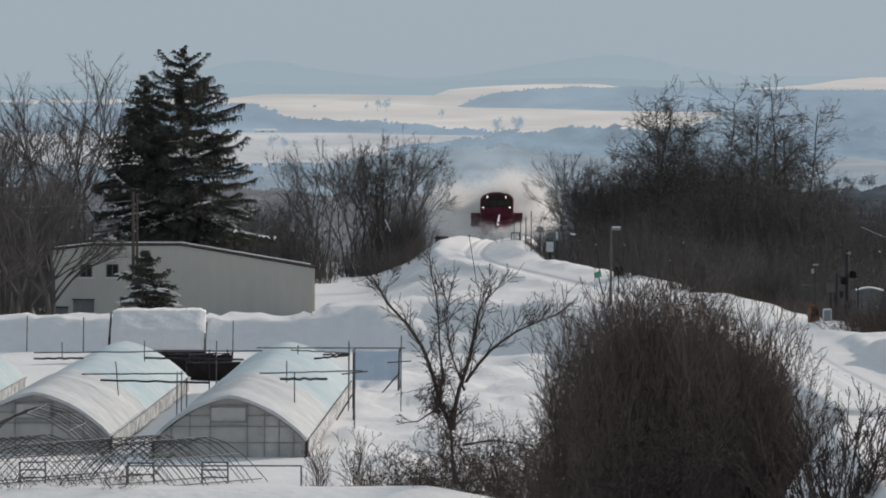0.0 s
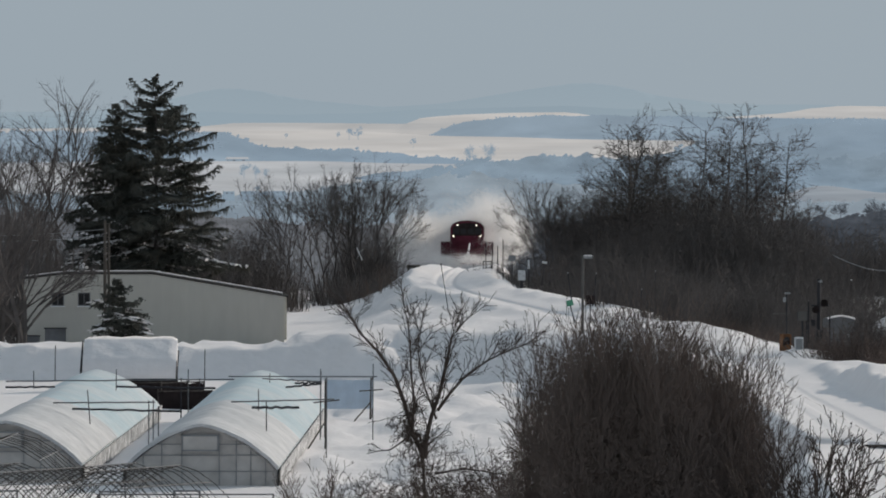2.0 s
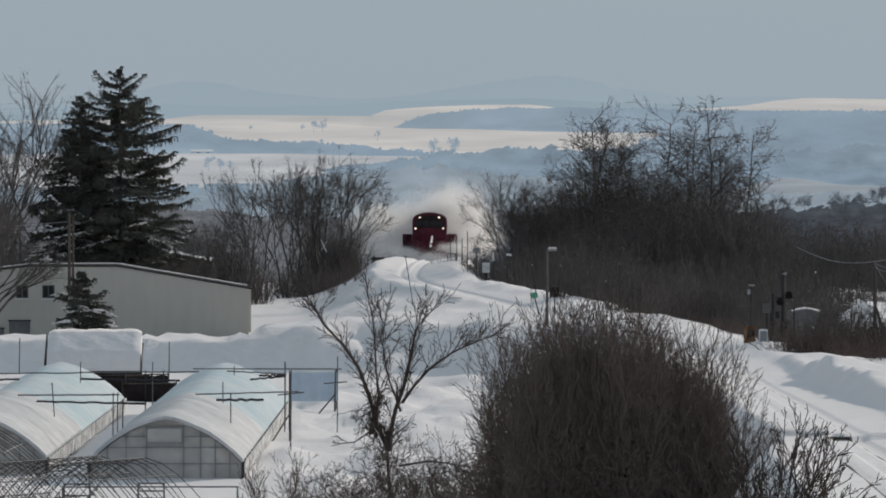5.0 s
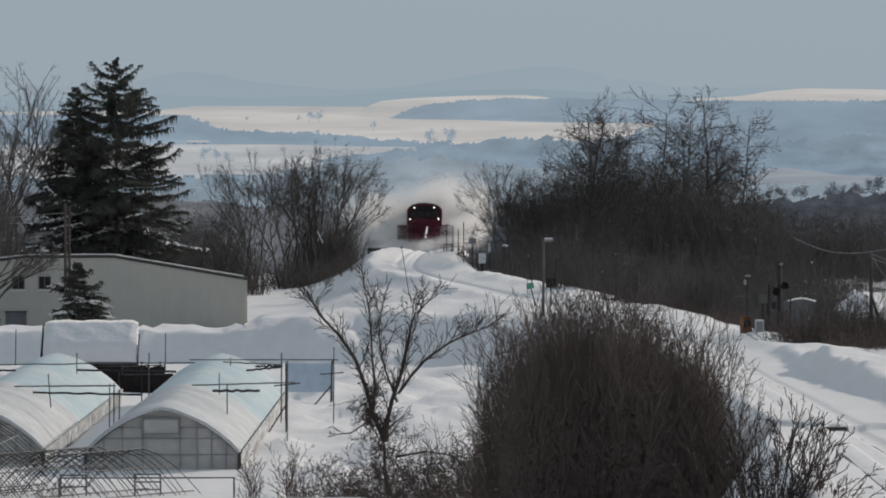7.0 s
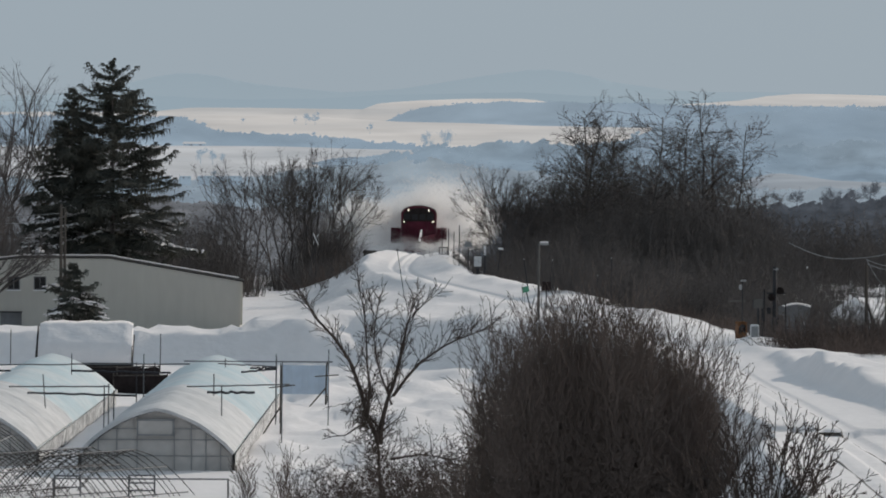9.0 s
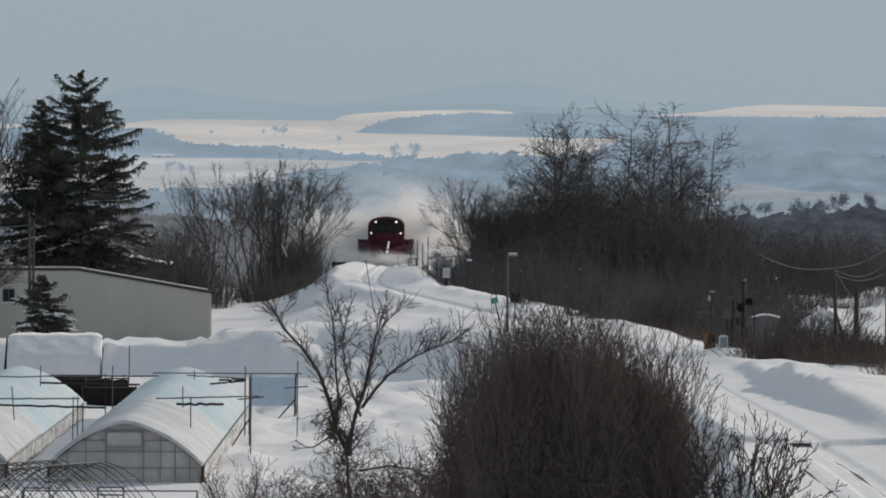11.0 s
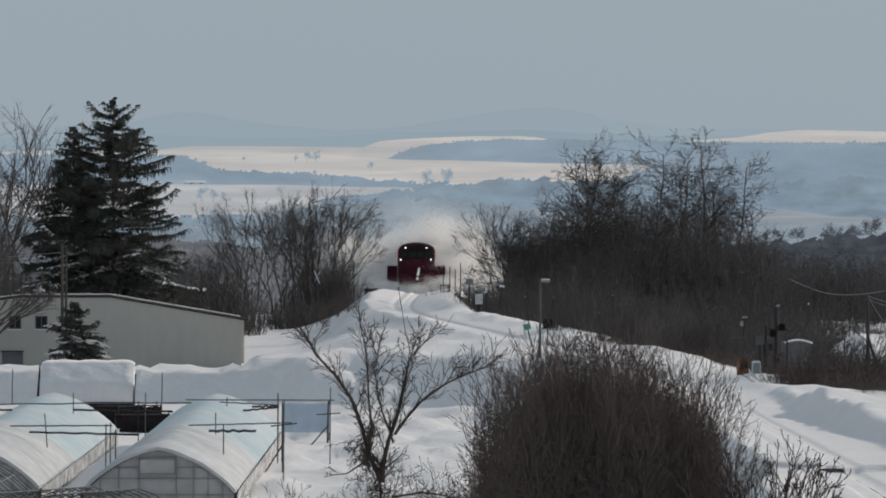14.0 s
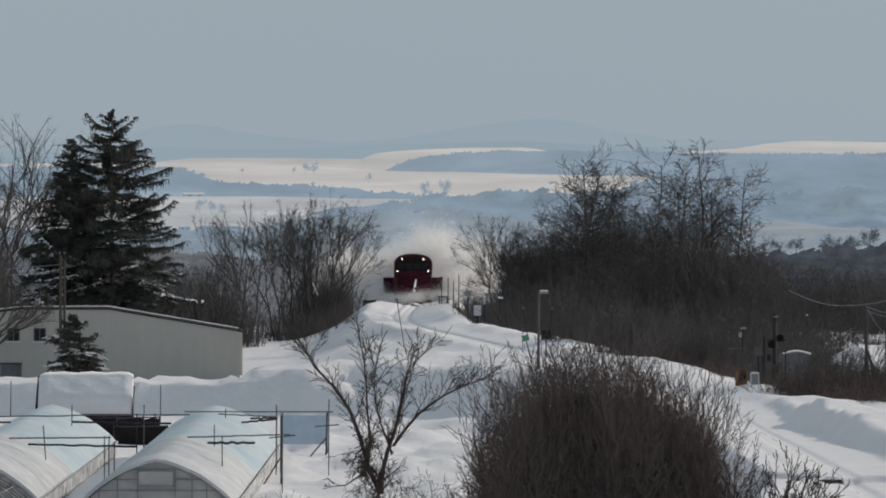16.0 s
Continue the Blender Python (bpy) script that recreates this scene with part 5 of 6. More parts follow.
def make_braced_post(x, y, h, label):
    ob = thing("braced_post", pose(x, y, foot(x, y)), label, "post", "braced posts")
    part("post", Geo().tube([(0, 0, -0.3), (0.05, 0, h)], 0.05, 0.04), WOOD, ob)
    part("brace", Geo().tube([(-0.9, -1.5, -0.2), (0.02, 0, h * 0.42)], 0.035), WOOD, ob)
    part("stay", Geo().tube([(0.06, 0.5, -0.2), (0.03, 0, h * 0.75)], 0.02), WOOD, ob)
    part("cross_arm", Geo().tube([(-0.5, 0.05, h * 0.68), (0.6, 0.05, h * 0.72)], 0.03), WOOD, ob)


make_braced_post(-3.75, 265, 2.9, "weathered braced end post of a pipe rack")
make_braced_post(-2.05, 290, 1.95, "weathered braced end post of a pipe rack")
for x, y, h in ((-21.7, 330, 1.9), (-18.7, 329, 1.9), (-10.7, 322, 2.0), (-12.0, 318, 1.6)):
    ob = thing("marker_pole", pose(x, y, foot(x, y)), "thin dark marker pole standing in snow", "pole", "marker poles in the field")
    part("pole", Geo().tube([(0, 0, -0.3), (0.03, 0, h)], 0.03, 0.025), WOOD, ob)


def make_blue_sheet():
    x, y = -3.0, 291
    ob = thing("blue_fence", pose(x, y, foot(x, y, 0)), "pale blue sheet stretched between posts", "fence")
    part("sheet", Geo().loft([[(-1.05 + 0.15 * i, 0.04 * math.sin(i * 1.3), h) for i in range(15)] for h in (0.45, 1.0, 1.78)]), BLUETARP, ob)
    for px in (-1.05, 1.05):
        part("post", Geo().tube([(px, 0.05, -0.3), (px, 0.05, 1.9)], 0.03), WOOD, ob)


make_blue_sheet()


# ---- poles and things beside the line ----
def utility_pole(x, y, h, arms, label, r=0.16):
    ob = thing("utility_pole", pose(x, y, foot(x, y)), label, "utility pole", "utility poles")
    part("pole", Geo().tube([(0, 0, -0.5), (0, 0, h)], r, r * 0.7, 10), WOOD, ob)
    for k in range(arms):
        z = h - 0.5 - 0.6 * k
        arm = part("cross_arm", Geo().box((0, -0.15, z), (1.6, 0.08, 0.08)), STEEL, ob)
        for px in (-0.7, -0.25, 0.25, 0.7):
            part("insulator", Geo().tube([(px, -0.15, z + 0.04), (px, -0.15, z + 0.2)], 0.05, 0.03), WHITE, arm)
    return ob


utility_pole(-17.9, 366, 7.8, 0, "tall weathered twin utility pole before the shed", 0.12)
utility_pole(-17.7, 366.4, 7.6, 0, "tall weathered twin utility pole before the shed", 0.1)
utility_pole(-25.7, 370, 8.5, 1, "weathered utility pole at the edge of the wood")
stayed = utility_pole(23.5, 300, 4.3, 0, "dark utility pole with a slanting stay beyond the crossing", 0.1)
part("stay", Geo().tube([(0.05, 0, 2.4), (0.85, -0.6, -0.2)], 0.07), WOOD, stayed)
utility_pole(24.27, 297, 3.9, 0, "thick grey utility pole beyond the crossing", 0.16)
utility_pole(25.4, 293, 7.2, 0, "tall dark utility pole beyond the crossing", 0.15)


def make_wires():
    for (a, b, sag) in (((-17.9, 366, 7.3), (-27, 368, 6.9), 0.15), ((-17.9, 366, 6.9), (-27, 368, 6.6), 0.15), ((20.6, 312, 7.0), (23.5, 300, 6.6), 0.35), ((23.5, 300, 6.6), (25.4, 293, 7.7), 0.2), ((23.5, 300, 6.5), (25.4, 293, 7.0), 0.45), ((23.5, 300, 6.3), (25.4, 293, 6.6), 0.35), ((23.5, 300, 6.5), (24.6, 297, 5.2), 0.4), ((24.6, 297, 5.6), (25.4, 293, 6.0), 0.9)):
        pts = [(a[0] + (b[0] - a[0]) * k / 10, a[1] + (b[1] - a[1]) * k / 10, a[2] + (b[2] - a[2]) * k / 10 - sag * math.sin(math.pi * k / 10)) for k in range(11)]
        tagged(new("overhead_wire", Geo().tube(pts, 0.015, sides=4).mesh("overhead_wire", GREY)), "thin grey overhead wire", "wire", "wires at the crossing", "structure")


make_wires()


def lamp_post(x, y, h):
    ob = thing("lamp_post", pose(x, y, foot(x, y)), "slim dark lamp post with a snow-topped flat head", "lamp post")
    part("post", Geo().tube([(0, 0, -0.4), (0, 0, h)], 0.075, 0.06, 8), CONCRETE, ob)
    head = part("lamp_head", rounded(Geo().box((0.28, 0, h - 0.12), (0.5, 0.28, 0.12)), 0.03), GREY, ob)
    part("snow_cap", rounded(Geo().box((0.28, 0, h - 0.03), (0.46, 0.26, 0.08)), 0.03), SNOW, head)


lamp_post(8.75, 330, 4.15)


def post_sign(name, x, y, h, plate, mat, label, lean=0.0, pole=DARKMETAL, r=0.035):
    ob = thing(name, pose(x, y, foot(x, y), 0, lean, 0), label, "sign", "signs beside the line")
    part("post", Geo().tube([(0, 0, -0.3), (0, 0, h)], r, sides=6), pole, ob)
    if plate:
        w, ph = plate
        part("plate", rounded(Geo().box((0, -r - 0.02, h - ph / 2), (w, 0.03, ph)), 0.01), mat, ob)
    return ob


def make_line_side():
    post_sign("line_sign", 6.75, 440, 2.6, (0.5, 0.4), GREY, "grey plate on a dark post beside the line")
    post_sign("line_sign", 7.7, 428, 2.75, (0.16, 0.6), WHITE, "narrow white plate on a dark post beside the line")
    post_sign("line_sign", 8.3, 420, 2.6, (0.34, 0.14), WHITE, "small white plate on a leaning dark post", 7)
    ob = thing("relay_box", pose(7.25, 430, foot(7.25, 430) + 0.25), "white equipment box on a dark stand", "equipment box")
    part("stand", Geo().box((0, 0, 0.2), (0.2, 0.15, 1.6)), DARKMETAL, ob)
    part("box", rounded(Geo().box((0, -0.05, 1.2), (0.5, 0.35, 0.68)), 0.03), WHITE, ob)
    for x, y, h in ((5.25, 468, 2.1), (5.75, 470, 2.0), (6.1, 466, 2.1), (6.2, 445, 3.4)):
        post_sign("snow_pole", x, y, h, None, DARKMETAL, "thin dark snow marker pole beside the line")
    post_sign("snow_pole", 2.0, 372, 3.0, (0.12, 0.1), DARKMETAL, "thin leaning snow marker pole in the embankment", -9, r=0.024)
    post_sign("green_sign", 8.5, 336, 1.3, (0.36, 0.3), GREEN, "small green plate on a leaning stake", -14)
    ob = thing("guard_rail", pose(-0.1, 476, foot(-0.1, 476, 0.15)), "low dark timber rail half buried in snow", "rail fence")
    for px in (-0.35, 0.35):
        part("post", Geo().box((px, 0, 0.1), (0.12, 0.12, 0.9)), WOOD, ob)
    part("board", Geo().box((0, -0.09, 0.4), (1.0, 0.06, 0.22)), WOOD, ob)
    ob = thing("hurdle", pose(5.4, 472, foot(5.4, 472)), "small dark steel frame beside the line", "frame")
    for px in (-0.3, 0.3):
        part("post", Geo().box((px, 0, 0.2), (0.07, 0.07, 0.9)), DARKMETAL, ob)
    part("bar", Geo().box((0, 0, 0.62), (0.7, 0.07, 0.07)), DARKMETAL, ob)
    for x, y, h, lean in ((10.4, 370, 2.0, 6), (13.6, 358, 2.7, 0), (12.9, 362, 1.5, 3), (9.4, 378, 2.0, -8)):
        post_sign("stake", x, y, h, (0.07, 0.1), GREY, "dark stake with a pale tip among weeds", lean)


make_line_side()


def make_crossing_posts():
    x, y, top = 21.52, 312, 5.77
    ground = foot(x + 1.2, y, 0.2)
    ob = thing("leaning_stake", pose(x, y, ground), "thin pale stake leaning among brush", "stake")
    part("stake", Geo().tube([(0.335 * (top - ground), 0, 0), (0, 0, top - ground)], 0.018), CONCRETE, ob)
    part("cap", Geo().tube([(0, 0, top - ground - 0.02), (-0.02, 0, top - ground + 0.04)], 0.035), WHITE, ob)
    x, y = 23.49, 310
    ground = foot(x, y, 0.2)
    ob = thing("marker_board", pose(x, y, ground), "narrow white marker board among brush", "marker")
    part("post", Geo().tube([(0, 0.03, 0), (0, 0.03, 4.52 - ground - 0.1)], 0.03), DARKMETAL, ob)
    board = part("board", rounded(Geo().box((0, -0.02, 4.52 - ground - 0.4), (0.14, 0.03, 0.8)), 0.01), WHITE, ob)
    part("mark", Geo().box((0, -0.04, 4.52 - ground - 0.4), (0.06, 0.01, 0.2)), DARKMETAL, board)
    x, y = 9.56, 345
    ground = foot(x, y, 0.2)
    ob = thing("signal_box", pose(x, y, ground), "small black box on a post at the wood's edge", "equipment box")
    part("post", Geo().tube([(0, 0, 0), (0, 0, 4.09 - ground)], 0.04), DARKMETAL, ob)
    part("box", rounded(Geo().box((0, -0.05, 4.09 - ground - 0.25), (0.5, 0.3, 0.5)), 0.03), BLACK, ob)


make_crossing_posts()


def make_cross_board():
    x, y = -3.95, 452.0
    ob = thing("cross_board", pose(x, y, foot(x, y)) @ Matrix.Diagonal((0.5, 0.5, 0.95, 1)), "white crossed boards on a thin post among trees", "sign")
    part("post", Geo().tube([(0, 0, -0.3), (0, 0, 3.9)], 0.04), DARKMETAL, ob)
    for s in (-1, 1):
        part("board", Geo().loft([[(-0.42, -0.06 - 0.02 * (s + 1), 3.75 - s * 0.4), (-0.36, -0.06 - 0.02 * (s + 1), 3.85 - s * 0.4), (0.42, -0.06 - 0.02 * (s + 1), 3.75 + s * 0.4), (0.36, -0.06 - 0.02 * (s + 1), 3.65 + s * 0.4)], [(-0.42, -0.03, 3.75 - s * 0.4), (-0.36, -0.03, 3.85 - s * 0.4), (0.42, -0.03, 3.75 + s * 0.4), (0.36, -0.03, 3.65 + s * 0.4)]], True, True), WHITE, ob)


make_cross_board()


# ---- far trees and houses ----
# trunk and crown glow faintly in the forest colours that hold the painted haze
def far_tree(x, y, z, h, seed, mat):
    ob = thing("far_tree", pose(x, y, z), "lone tree standing in a far snow field, haze painted into its colour", "tree", "far field trees")
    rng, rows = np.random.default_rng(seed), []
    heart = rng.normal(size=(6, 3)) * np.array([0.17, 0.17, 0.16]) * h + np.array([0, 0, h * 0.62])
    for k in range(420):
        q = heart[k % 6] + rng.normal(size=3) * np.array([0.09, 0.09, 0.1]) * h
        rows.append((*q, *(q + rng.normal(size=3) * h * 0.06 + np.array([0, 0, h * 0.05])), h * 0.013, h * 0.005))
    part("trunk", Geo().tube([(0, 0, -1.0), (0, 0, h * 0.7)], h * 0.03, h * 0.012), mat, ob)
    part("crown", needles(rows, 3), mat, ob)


# wall, roof and windows borrow the emitting haze colours; no window is lit
def far_house(x, y, z, w, h, turn):
    ob = thing("far_house", pose(x, y, z, 0, 0, turn), "small farmhouse with a snow-covered roof, haze painted into its colours", "house", "far farmhouses")
    part("wall", Geo().box((0, 0, h * 0.3 - 1), (w, w * 0.7, h * 0.6 + 2)), FOREST_MID, ob)
    part("roof", Geo().add([(-w * 0.56, -w * 0.42, h * 0.58), (w * 0.56, -w * 0.42, h * 0.58), (w * 0.56, w * 0.42, h * 0.58), (-w * 0.56, w * 0.42, h * 0.58), (-w * 0.56, 0, h), (w * 0.56, 0, h)], [(0, 1, 5, 4), (2, 3, 4, 5), (0, 4, 3), (1, 2, 5), (3, 2, 1, 0)]), FIELD2, ob)
    for k in (-0.25, 0.25):
        part("window", Geo().box((w * k, -w * 0.35 - 0.02, h * 0.32), (w * 0.14, 0.05, h * 0.18)), FOREST_NEAR, ob)


def make_distance():
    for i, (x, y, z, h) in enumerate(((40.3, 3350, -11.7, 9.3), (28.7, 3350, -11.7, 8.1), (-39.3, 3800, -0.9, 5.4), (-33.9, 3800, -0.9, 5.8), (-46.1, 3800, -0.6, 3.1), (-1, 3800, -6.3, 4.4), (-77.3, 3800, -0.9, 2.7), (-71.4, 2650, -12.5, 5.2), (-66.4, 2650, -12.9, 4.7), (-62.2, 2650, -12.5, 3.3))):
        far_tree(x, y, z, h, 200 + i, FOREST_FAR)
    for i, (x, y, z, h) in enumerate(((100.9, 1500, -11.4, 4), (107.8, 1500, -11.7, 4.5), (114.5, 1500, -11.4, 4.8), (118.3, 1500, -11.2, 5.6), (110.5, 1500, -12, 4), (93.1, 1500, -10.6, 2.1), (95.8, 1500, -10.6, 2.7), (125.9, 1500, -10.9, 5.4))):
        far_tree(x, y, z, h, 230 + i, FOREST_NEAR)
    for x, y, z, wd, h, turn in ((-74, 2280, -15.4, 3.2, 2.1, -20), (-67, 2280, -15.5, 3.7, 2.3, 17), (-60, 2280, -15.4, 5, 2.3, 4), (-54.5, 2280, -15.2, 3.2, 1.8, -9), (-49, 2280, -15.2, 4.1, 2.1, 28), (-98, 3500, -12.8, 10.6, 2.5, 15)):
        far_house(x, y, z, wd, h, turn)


make_distance()


# ---- level crossing ----
def make_crossing():
    def spot(x, y, turn=0.0):
        return pose(x, y, foot(x, y), 0, 0, turn) @ Matrix.Diagonal((1.25, 1.25, 1.25, 1))

    # equipment cabin
    x, y = 20.2, 300.0
    ob = thing("equipment_cabin", pose(0, 0, 0.3) @ spot(x, y, -3), "grey steel equipment cabin with a curved snowy roof", "cabin")
    part("body", rounded(Geo().box((0, 0.4, 0.55), (1.0, 0.8, 1.3)), 0.02), CABIN, ob)
    part("plinth", Geo().box((0, 0.4, -0.3), (1.1, 0.85, 0.7)), CONCRETE, ob)
    roof = [(-0.54, 1.18)] + [(-0.54 + 1.08 * k / 10, 1.2 + 0.11 * math.sin(math.pi * k / 10)) for k in range(11)] + [(0.54, 1.18)]
    rf = part("roof", Geo().prism(roof, -0.06, 0.86), CABIN, ob)
    cap = [(px, pz + 0.005) for px, pz in roof[1:-1]]
    part("snow_cap", Geo().prism(cap + [(px, pz + 0.045) for px, pz in reversed(cap)], -0.05, 0.84), SNOW, rf)
    part("seam", Geo().box((0, -0.015, 0.46), (1.06, 0.03, 0.025)), DARKMETAL, ob)
    for px in (-0.25, 0.27):
        d = part("door", Geo().box((px, -0.012, 0.55), (0.46, 0.02, 0.9)), CABIN, ob)
        part("handle", Geo().box((px * 0.2, -0.04, 0.65), (0.04, 0.04, 0.16)), DARKMETAL, d)
    part("notice", Geo().box((0.3, -0.03, 0.6), (0.09, 0.01, 0.14)), WHITE, ob)
    # crossing signal
    x, y = 18.95, 297.0
    ob = thing("crossing_signal", spot(x, y), "dark crossing signal post with hooded lamps and boxes", "crossing signal")
    part("mast", Geo().tube([(0, 0, -0.3), (0, 0, 2.85)], 0.09, 0.07, 8), DARKMETAL, ob)
    part("top_lamp", rounded(Geo().box((0.05, -0.02, 2.75), (0.2, 0.14, 0.1)), 0.03), GREY, ob)
    for dx, dz in ((0.2, 1.95), (-0.12, 1.7)):
        hd = part("lamp_board", Geo().tube([(dx, -0.12, dz), (dx, -0.08, dz)], 0.14, sides=14), BLACK, ob, "round black lamp board")
        part("hood", Geo().loft([[(dx + 0.09 * math.cos(w), -0.12, dz + 0.09 * math.sin(w)), (dx + 0.09 * math.cos(w), -0.32, dz + 0.08 * math.sin(w) + 0.02)] for w in np.linspace(0, math.pi, 9)]), BLACK, hd)
    part("arm", Geo().box((0.05, 0, 1.85), (0.7, 0.06, 0.06)), DARKMETAL, ob)
    for dx, dz, s in ((0.25, 1.2, (0.2, 0.16, 0.34)), (-0.22, 1.2, (0.16, 0.14, 0.26)), (0.02, 0.75, (0.26, 0.18, 0.4))):
        part("control_box", rounded(Geo().box((dx, -0.05, dz), s), 0.02), CABIN if dx > 0.2 else DARKMETAL, ob)
    part("ladder_rail", Geo().tube([(-0.38, 0.1, -0.2), (-0.38, 0.1, 2.0)], 0.035), DARKMETAL, ob)
    part("ladder_rail", Geo().tube([(0.42, 0.1, -0.2), (0.42, 0.1, 1.5)], 0.03), DARKMETAL, ob)
    # barrier machine
    x, y = 17.45, 298.0
    ob = thing("barrier_machine", spot(x, y, 20), "rusty orange and black striped barrier machine", "barrier machine")
    part("casing", rounded(Geo().box((0, 0, 0.3), (0.36, 0.36, 0.75)), 0.03), ORANGE, ob)
    for k in range(3):
        part("stripe", Geo().add([(-0.183 + 0.1 * k, -0.19, 0.2 + 0.05 * k), (-0.1 + 0.1 * k, -0.19, 0.3), (-0.1 + 0.1 * k, -0.19, 0.55), (-0.183 + 0.1 * k, -0.19, 0.45)], [(0, 1, 2, 3)]), BLACK, ob)
    part("pivot", Geo().tube([(-0.05, -0.3, 0.5), (-0.05, 0.25, 0.5)], 0.08, sides=10), DARKMETAL, ob)
    x, y = 17.9, 295.0
    ob = thing("meter_box", spot(x, y), "small white cabinet standing in snow", "equipment box")
    part("body", rounded(Geo().box((0, 0, 0.15), (0.32, 0.26, 0.7)), 0.03), WHITE, ob)
    part("door", Geo().box((0, -0.14, 0.18), (0.26, 0.02, 0.5)), GREY, ob)
    # two plates on a twin post
    x, y = 18.15, 296.0
    ob = thing("warning_sign", spot(x, y), "grey sign plate seen on two dark posts", "sign")
    for px in (-0.02, 0.14):
        part("post", Geo().tube([(px, 0, -0.3), (px, 0, 1.3)], 0.045), DARKMETAL, ob)
    part("plate", rounded(Geo().box((-0.03, -0.07, 1.25), (0.42, 0.03, 0.36)), 0.01), CONCRETE, ob)
    for px in (-0.22, 0.16):
        part("plate_edge", Geo().box((px * 1.0, -0.095, 1.25), (0.02, 0.01, 0.34)), DARKMETAL, ob)
    # slender mast with a small camera-like lamp
    x, y = 18.2, 310.0
    ob = thing("small_mast", spot(x, y), "slender grey mast with arms and a pale lamp", "mast")
    part("mast", Geo().tube([(0, 0, -0.3), (0, 0, 2.3)], 0.04, 0.03), DARKMETAL, ob)
    part("lamp", rounded(Geo().box((0.04, -0.03, 2.25), (0.24, 0.12, 0.08)), 0.02), GREY, ob)
    part("box", rounded(Geo().box((-0.08, -0.06, 2.0), (0.12, 0.12, 0.2)), 0.02), GREY, ob)
    part("arm", Geo().box((-0.2, 0, 1.45), (0.7, 0.05, 0.05)), CONCRETE, ob)
    x0 = float(track_x(150.6))
    ob = thing("crossing_board", pose(x0, 150.62, foot(x0, 150.3, 0)), "dark edge of a crossing board showing through snow", "crossing board")
    part("board", rounded(Geo().box((0, 0, 0.07), (1.02, 0.2, 0.03)), 0.012), WOOD, ob)


make_crossing()


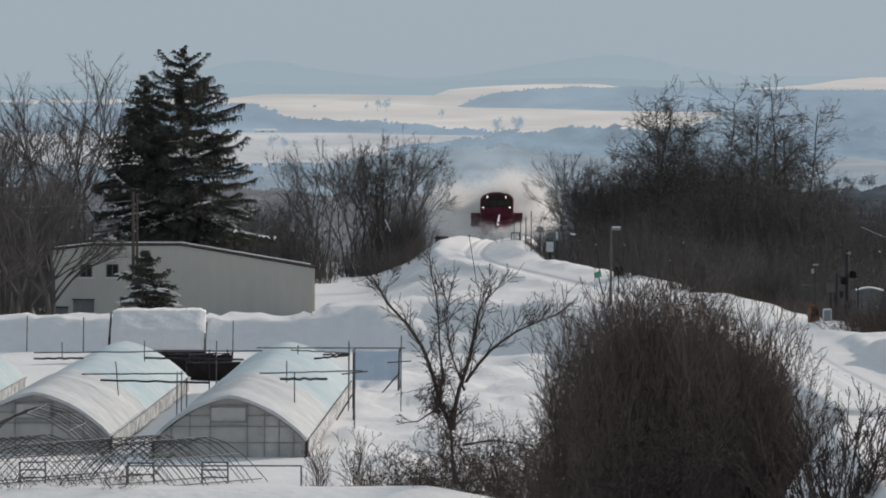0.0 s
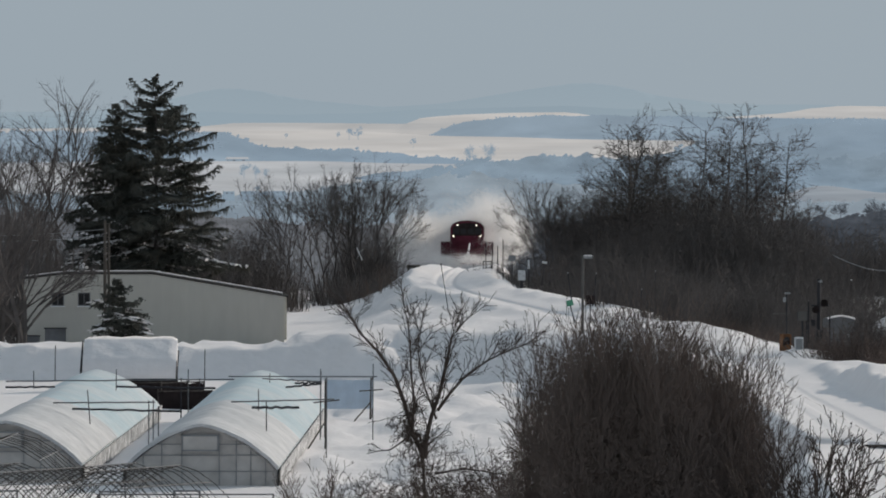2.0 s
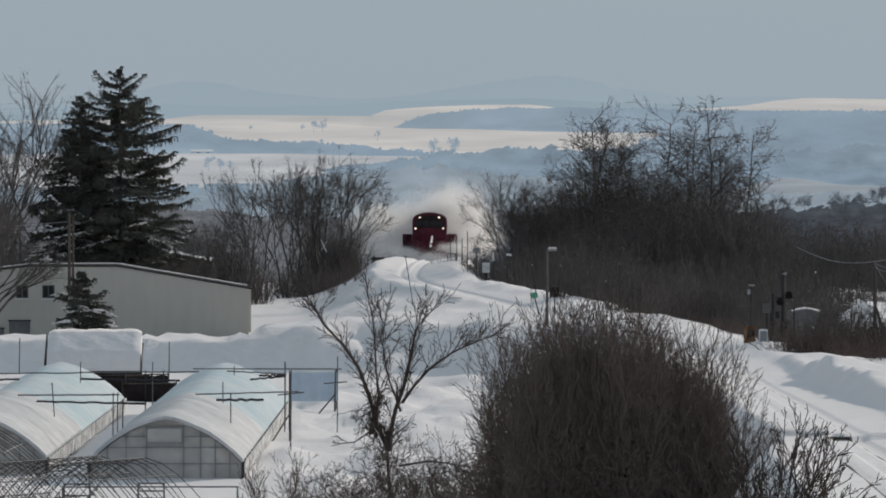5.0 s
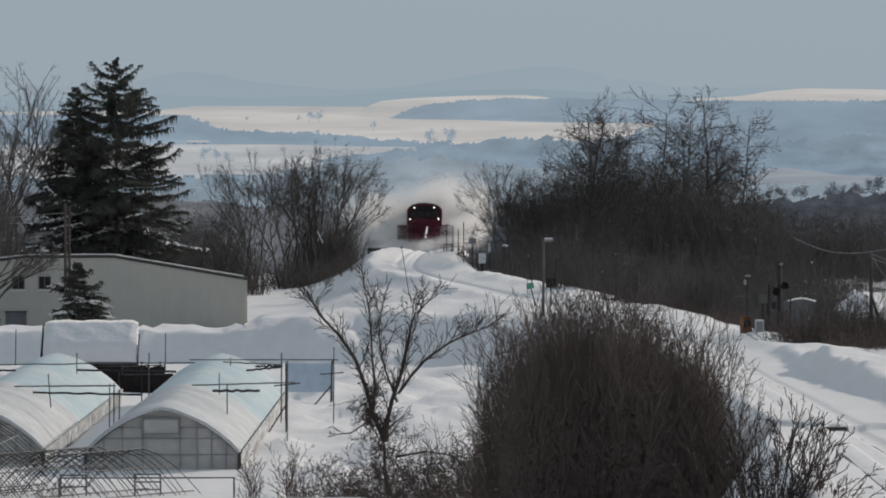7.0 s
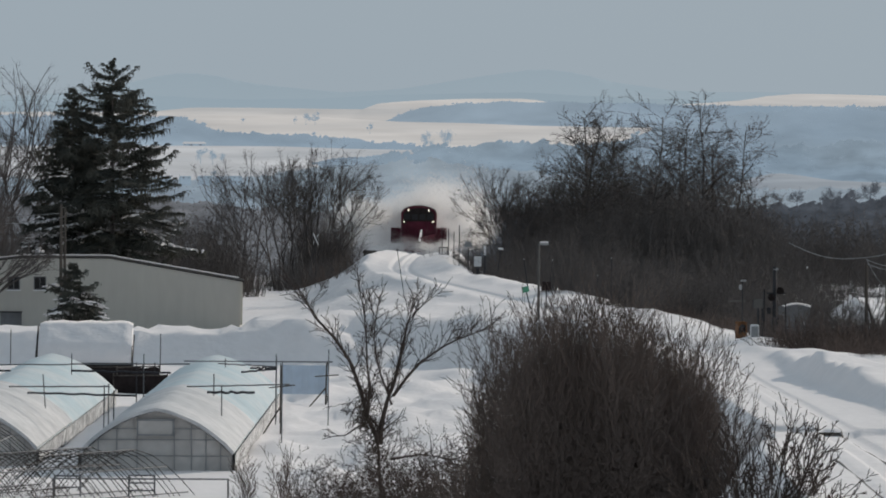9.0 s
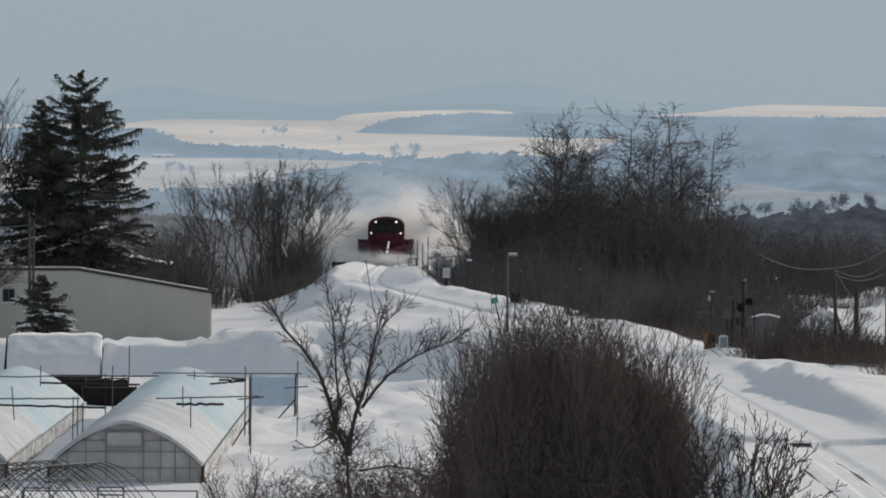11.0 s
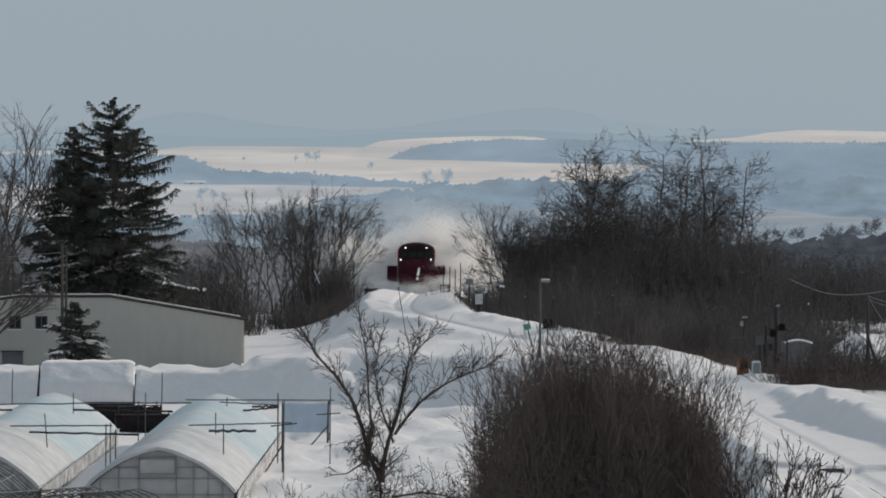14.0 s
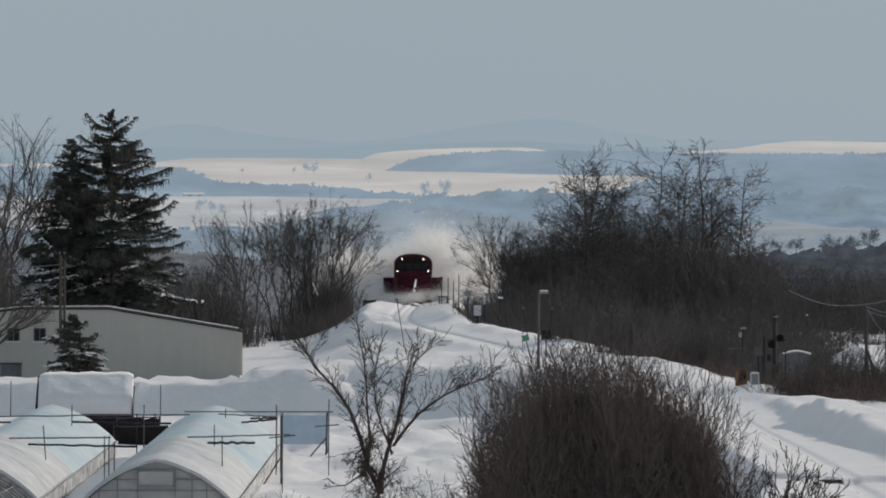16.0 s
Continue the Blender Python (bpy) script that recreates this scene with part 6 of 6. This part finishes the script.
# ---- the snow-plough train ----
def make_train():
    """A red plough locomotive; its nose looks along -y; origin on the rails below the nose."""
    ob = thing("plough_locomotive", pose(4.6, 560, 0.7), "red and black diesel snow-plough locomotive with lit headlamps", "locomotive")
    W, H = 1.45, 3.9
    sec = [(-W, 0.75), (-W, 3.05)] + [(W * math.sin(a), 3.05 + (H - 3.05) * math.cos(a) ** 0.75) for a in np.linspace(-math.pi / 2 * 0.93, math.pi / 2 * 0.93, 15)] + [(W, 3.05), (W, 0.75)]
    low = [(-W, 0.75), (-W, 2.55), (W, 2.55), (W, 0.75)]
    up = [(-W, 2.55), (-W, 3.05)] + sec[2:-2] + [(W, 3.05), (W, 2.55)]
    part("body", Geo().prism(low, 0.0, 6.5), RED, ob, "dark red lower body")
    cab = part("cab", Geo().prism(up, 0.0, 6.5), RED, ob, "dark red upper cab with a rounded roof")
    brow = [(-1.28, 2.62), (-1.28, 3.1)] + [(1.28 * math.sin(a), 3.1 + 0.62 * math.cos(a) ** 0.8) for a in np.linspace(-1.4, 1.4, 11)] + [(1.28, 3.1), (1.28, 2.62)]
    part("window_surround", Geo().prism(brow, -0.012, 0.01), BLACK, cab, "black panel round the windscreen")
    part("roof_cover", Geo().prism([(px * 1.01, pz + 0.012) for px, pz in sec[2:-2]] + [(px * 1.01, pz + 0.05) for px, pz in reversed(sec[2:-2])], 0.15, 6.4), BLACK, cab, "sooty black roof")
    part("hood", rounded(Geo().box((0, 11.3, 2.1), (2.5, 9.4, 2.7)), 0.1), RED, ob)
    part("underframe", Geo().box((0, 8, 0.65), (2.3, 15, 0.3)), BLACK, ob)
    for px in (-0.95, -0.32, 0.32, 0.95):
        w = part("cab_window", Geo().box((px, -0.022, 2.98), (0.5, 0.03, 0.46)), GLASSY, ob, "dark windscreen pane")
        part("window_rim", Geo().box((px, -0.02, 2.72), (0.56, 0.05, 0.05)), BLACK, w)
    part("round_window", Geo().tube([(0.95, -0.06, 3.0), (0.95, -0.03, 3.0)], 0.24, sides=16), GLASSY, cab, "round spinning clear-view pane")
    for px, pz in ((-0.82, 3.52), (0.82, 3.52), (-1.18, 2.58), (1.18, 2.58)):
        rim = part("headlamp", Geo().tube([(px, -0.14, pz), (px, 0.02, pz)], 0.17, 0.19, 14), BLACK, ob)
        part("lens", Geo().tube([(px, -0.16, pz), (px, -0.14, pz)], 0.052, 0.052, 14), LAMP, rim, "glowing headlamp lens")
    # plough: two curved mouldboards that meet in a forward edge
    for s in (-1, 1):
        rows = []
        for k in range(7):
            u = k / 6
            rows.append([(s * W * u, -1.9 + 1.9 * u ** 1.4 - 0.25 * math.sin(math.pi * q / 5) * -1, 0.15 + q * 0.3 * (0.75 + 0.25 * u)) for q in range(6)])
        back = [[(p[0], p[1] + 0.08, p[2]) for p in r] for r in rows]
        part("mouldboard", Geo().loft(rows).loft(back).loft([rows[-1], back[-1]]).loft([[r[-1] for r in rows], [r[-1] for r in back]]), RED, ob, "curved dark red plough board", True)
        wing = part("side_wing", Geo().loft([[(s * (W + 0.02), 0.25, 0.85), (s * (W + 0.02), 0.25, 2.05)], [(s * (W + 0.85), 0.75, 0.85), (s * (W + 0.85), 0.75, 2.05)], [(s * (W + 0.85), 0.83, 0.85), (s * (W + 0.85), 0.83, 2.05)], [(s * (W + 0.02), 0.35, 0.85), (s * (W + 0.02), 0.35, 2.05)]], True, True), RED, ob, "spread side wing of the plough")
        part("wing_edge", Geo().box((s * (W + 0.44), 0.45, 2.07), (0.9, 0.1, 0.06), s * 0.54), RED, wing)
        part("hand_rail", Geo().tube([(s * 1.3, -0.1, 1.2), (s * 1.3, -0.1, 2.3)], 0.025), DARKMETAL, ob)
    part("ice_streak", Geo().loft([[(0.02 + 0.1 * k, -1.98 + 0.12 * k, 1.0), (0.1 + 0.09 * k, -1.75 + 0.14 * k, 1.45), (0.2 + 0.06 * k, -1.15 + 0.1 * k, 1.95)] for k in range(3)]), SNOW, ob, "streak of packed snow on the nose")
    part("coupler", rounded(Geo().box((0.02, -2.1, 0.78), (0.34, 0.5, 0.36)), 0.05), BLACK, ob)
    for k in (4.0, 6.2, 11.0, 13.2):
        for s in (-1, 1):
            wheel = part("wheel", Geo().tube([(s * 0.48, k, 0.43), (s * 0.62, k, 0.43)], 0.43, sides=20), DARKMETAL, ob)
            part("hub", Geo().tube([(s * 0.6, k, 0.43), (s * 0.68, k, 0.43)], 0.12, sides=10), STEEL, wheel)
    return ob


train = make_train()


def spray_puff(seed, size, count, grain, label):
    """A cloud of flying snow: many small flakes, thick in the middle and thin at its rim."""
    rng = np.random.default_rng(seed)
    heart = rng.normal(size=(26, 3)) * np.array([0.5, 0.5, 0.42])
    wide = rng.uniform(0.14, 0.5, size=(26, 1)) * (1 + 0.4 * np.maximum(heart[:, 2:], 0))
    k = rng.integers(0, 26, count)
    c = heart[k] + rng.normal(size=(count, 3)) * wide[k]
    c = c[np.linalg.norm(c, axis=1) < 2.0]
    fine = np.clip(1.35 - 0.65 * np.linalg.norm(c, axis=1, keepdims=True), 0.4, 1.3)  # finer flakes towards the rim
    c = c * np.array(size)
    n = len(c)
    a = rng.normal(size=(n, 3))
    a /= np.linalg.norm(a, axis=1, keepdims=True)
    b = np.cross(a, rng.normal(size=(n, 3)))
    b /= np.linalg.norm(b, axis=1, keepdims=True)
    s = grain * fine * rng.uniform(0.6, 1.3, size=(n, 1))
    v = np.stack([c + a * s, c - a * s * 0.5 + b * s * 0.87, c - a * s * 0.5 - b * s * 0.87], 1).reshape(-1, 3)
    g = Geo()
    g.v, g.f = v.tolist(), np.arange(3 * n).reshape(-1, 3).tolist()
    ob = new("snow_spray", g.mesh("snow_spray", SPRAY))
    return tagged(ob, label, "snow cloud", "snow thrown up by the plough", "stuff")


# offset from the nose across, behind and up; half sizes; flakes; drift of each rigid cloud
CLOUDS = [
    (-3.0, 2.0, 1.2, (1.8, 2.2, 1.0), 5200, 0.0), (3.0, 2.5, 1.2, (1.8, 2.5, 1.0), 4600, 1.1),
    (-3.4, 6.0, 2.3, (2.0, 3.0, 1.6), 5600, 2.3), (3.3, 7.0, 2.4, (1.9, 3.0, 1.7), 5600, 3.2),
    (-1.8, 12.0, 3.2, (2.4, 3.5, 1.4), 4200, 4.1), (1.9, 12.0, 3.5, (2.4, 3.5, 1.6), 4600, 5.3),
    (1.0, 18.0, 3.6, (3.4, 4.0, 1.7), 3000, 0.7), (-5.0, 10.0, 1.6, (1.8, 3.5, 1.3), 4200, 1.9),
    (4.6, 13.0, 2.4, (1.7, 3.5, 1.7), 3800, 2.9), (-2.1, -0.9, 0.45, (1.5, 0.9, 0.5), 3400, 3.7), (2.2, -0.9, 0.45, (1.5, 0.9, 0.5), 3400, 4.9),
    (-4.6, 9.0, 3.0, (1.9, 3.0, 1.5), 3800, 5.6), (4.2, 9.0, 3.4, (1.7, 3.0, 1.8), 4200, 0.4), (0.0, -2.8, 0.15, (2.0, 0.8, 0.6), 2600, 2.0),
    (-6.4, 5.0, 1.0, (1.5, 2.5, 1.2), 4000, 1.3), (-5.0, 3.0, 2.3, (1.7, 2.2, 1.4), 4200, 0.9), (4.8, 4.0, 1.7, (1.4, 2.2, 1.4), 3600, 2.6), (2.6, 22.0, 4.6, (2.6, 4.0, 1.8), 2200, 3.5),
]
clouds = [spray_puff(100 + i, c[3], int(c[4] * (6.2 if c[1] > 2 else 8)), 0.056 if c[1] > 2 else 0.032, "cloud of fine snow thrown up by the plough") for i, c in enumerate(CLOUDS)]


def train_y(t):
    """The nose's way along the line: a steady crawl towards the camera."""
    return 560.0 - 4.4 * t


def motions():
    times = [i * 0.5 for i in range(33)]
    rows = []
    for t in times:
        y = train_y(t)
        slope = math.degrees(math.atan2(float(track_z(y + 6) - track_z(y)), 6))
        turn = -math.degrees(math.atan2(float(track_x(y + 10) - track_x(y)), 10))
        rows.append((t, pose(float(track_x(y)) + 0.12, y, float(track_z(y)) - 0.15, slope, 0, turn)))
    walk(train, rows)
    for ob, (dx, dy, dz, size, count, ph) in zip(clouds, CLOUDS):
        rows = []
        for t in times:
            y = train_y(t)
            w = t * 2.1 + ph
            rows.append((t, pose(float(track_x(y)) + dx * (0.75 + 0.028 * t if abs(dx) > 4 else 1) + 0.35 * math.sin(w), y + dy + 0.5 * math.sin(w * 0.7), float(track_z(y)) + dz + 0.3 * math.sin(w * 1.3), 14 * math.sin(w * 0.8), 12 * math.sin(w), 20 * math.sin(w * 0.6))))
        walk(ob, rows)


motions()
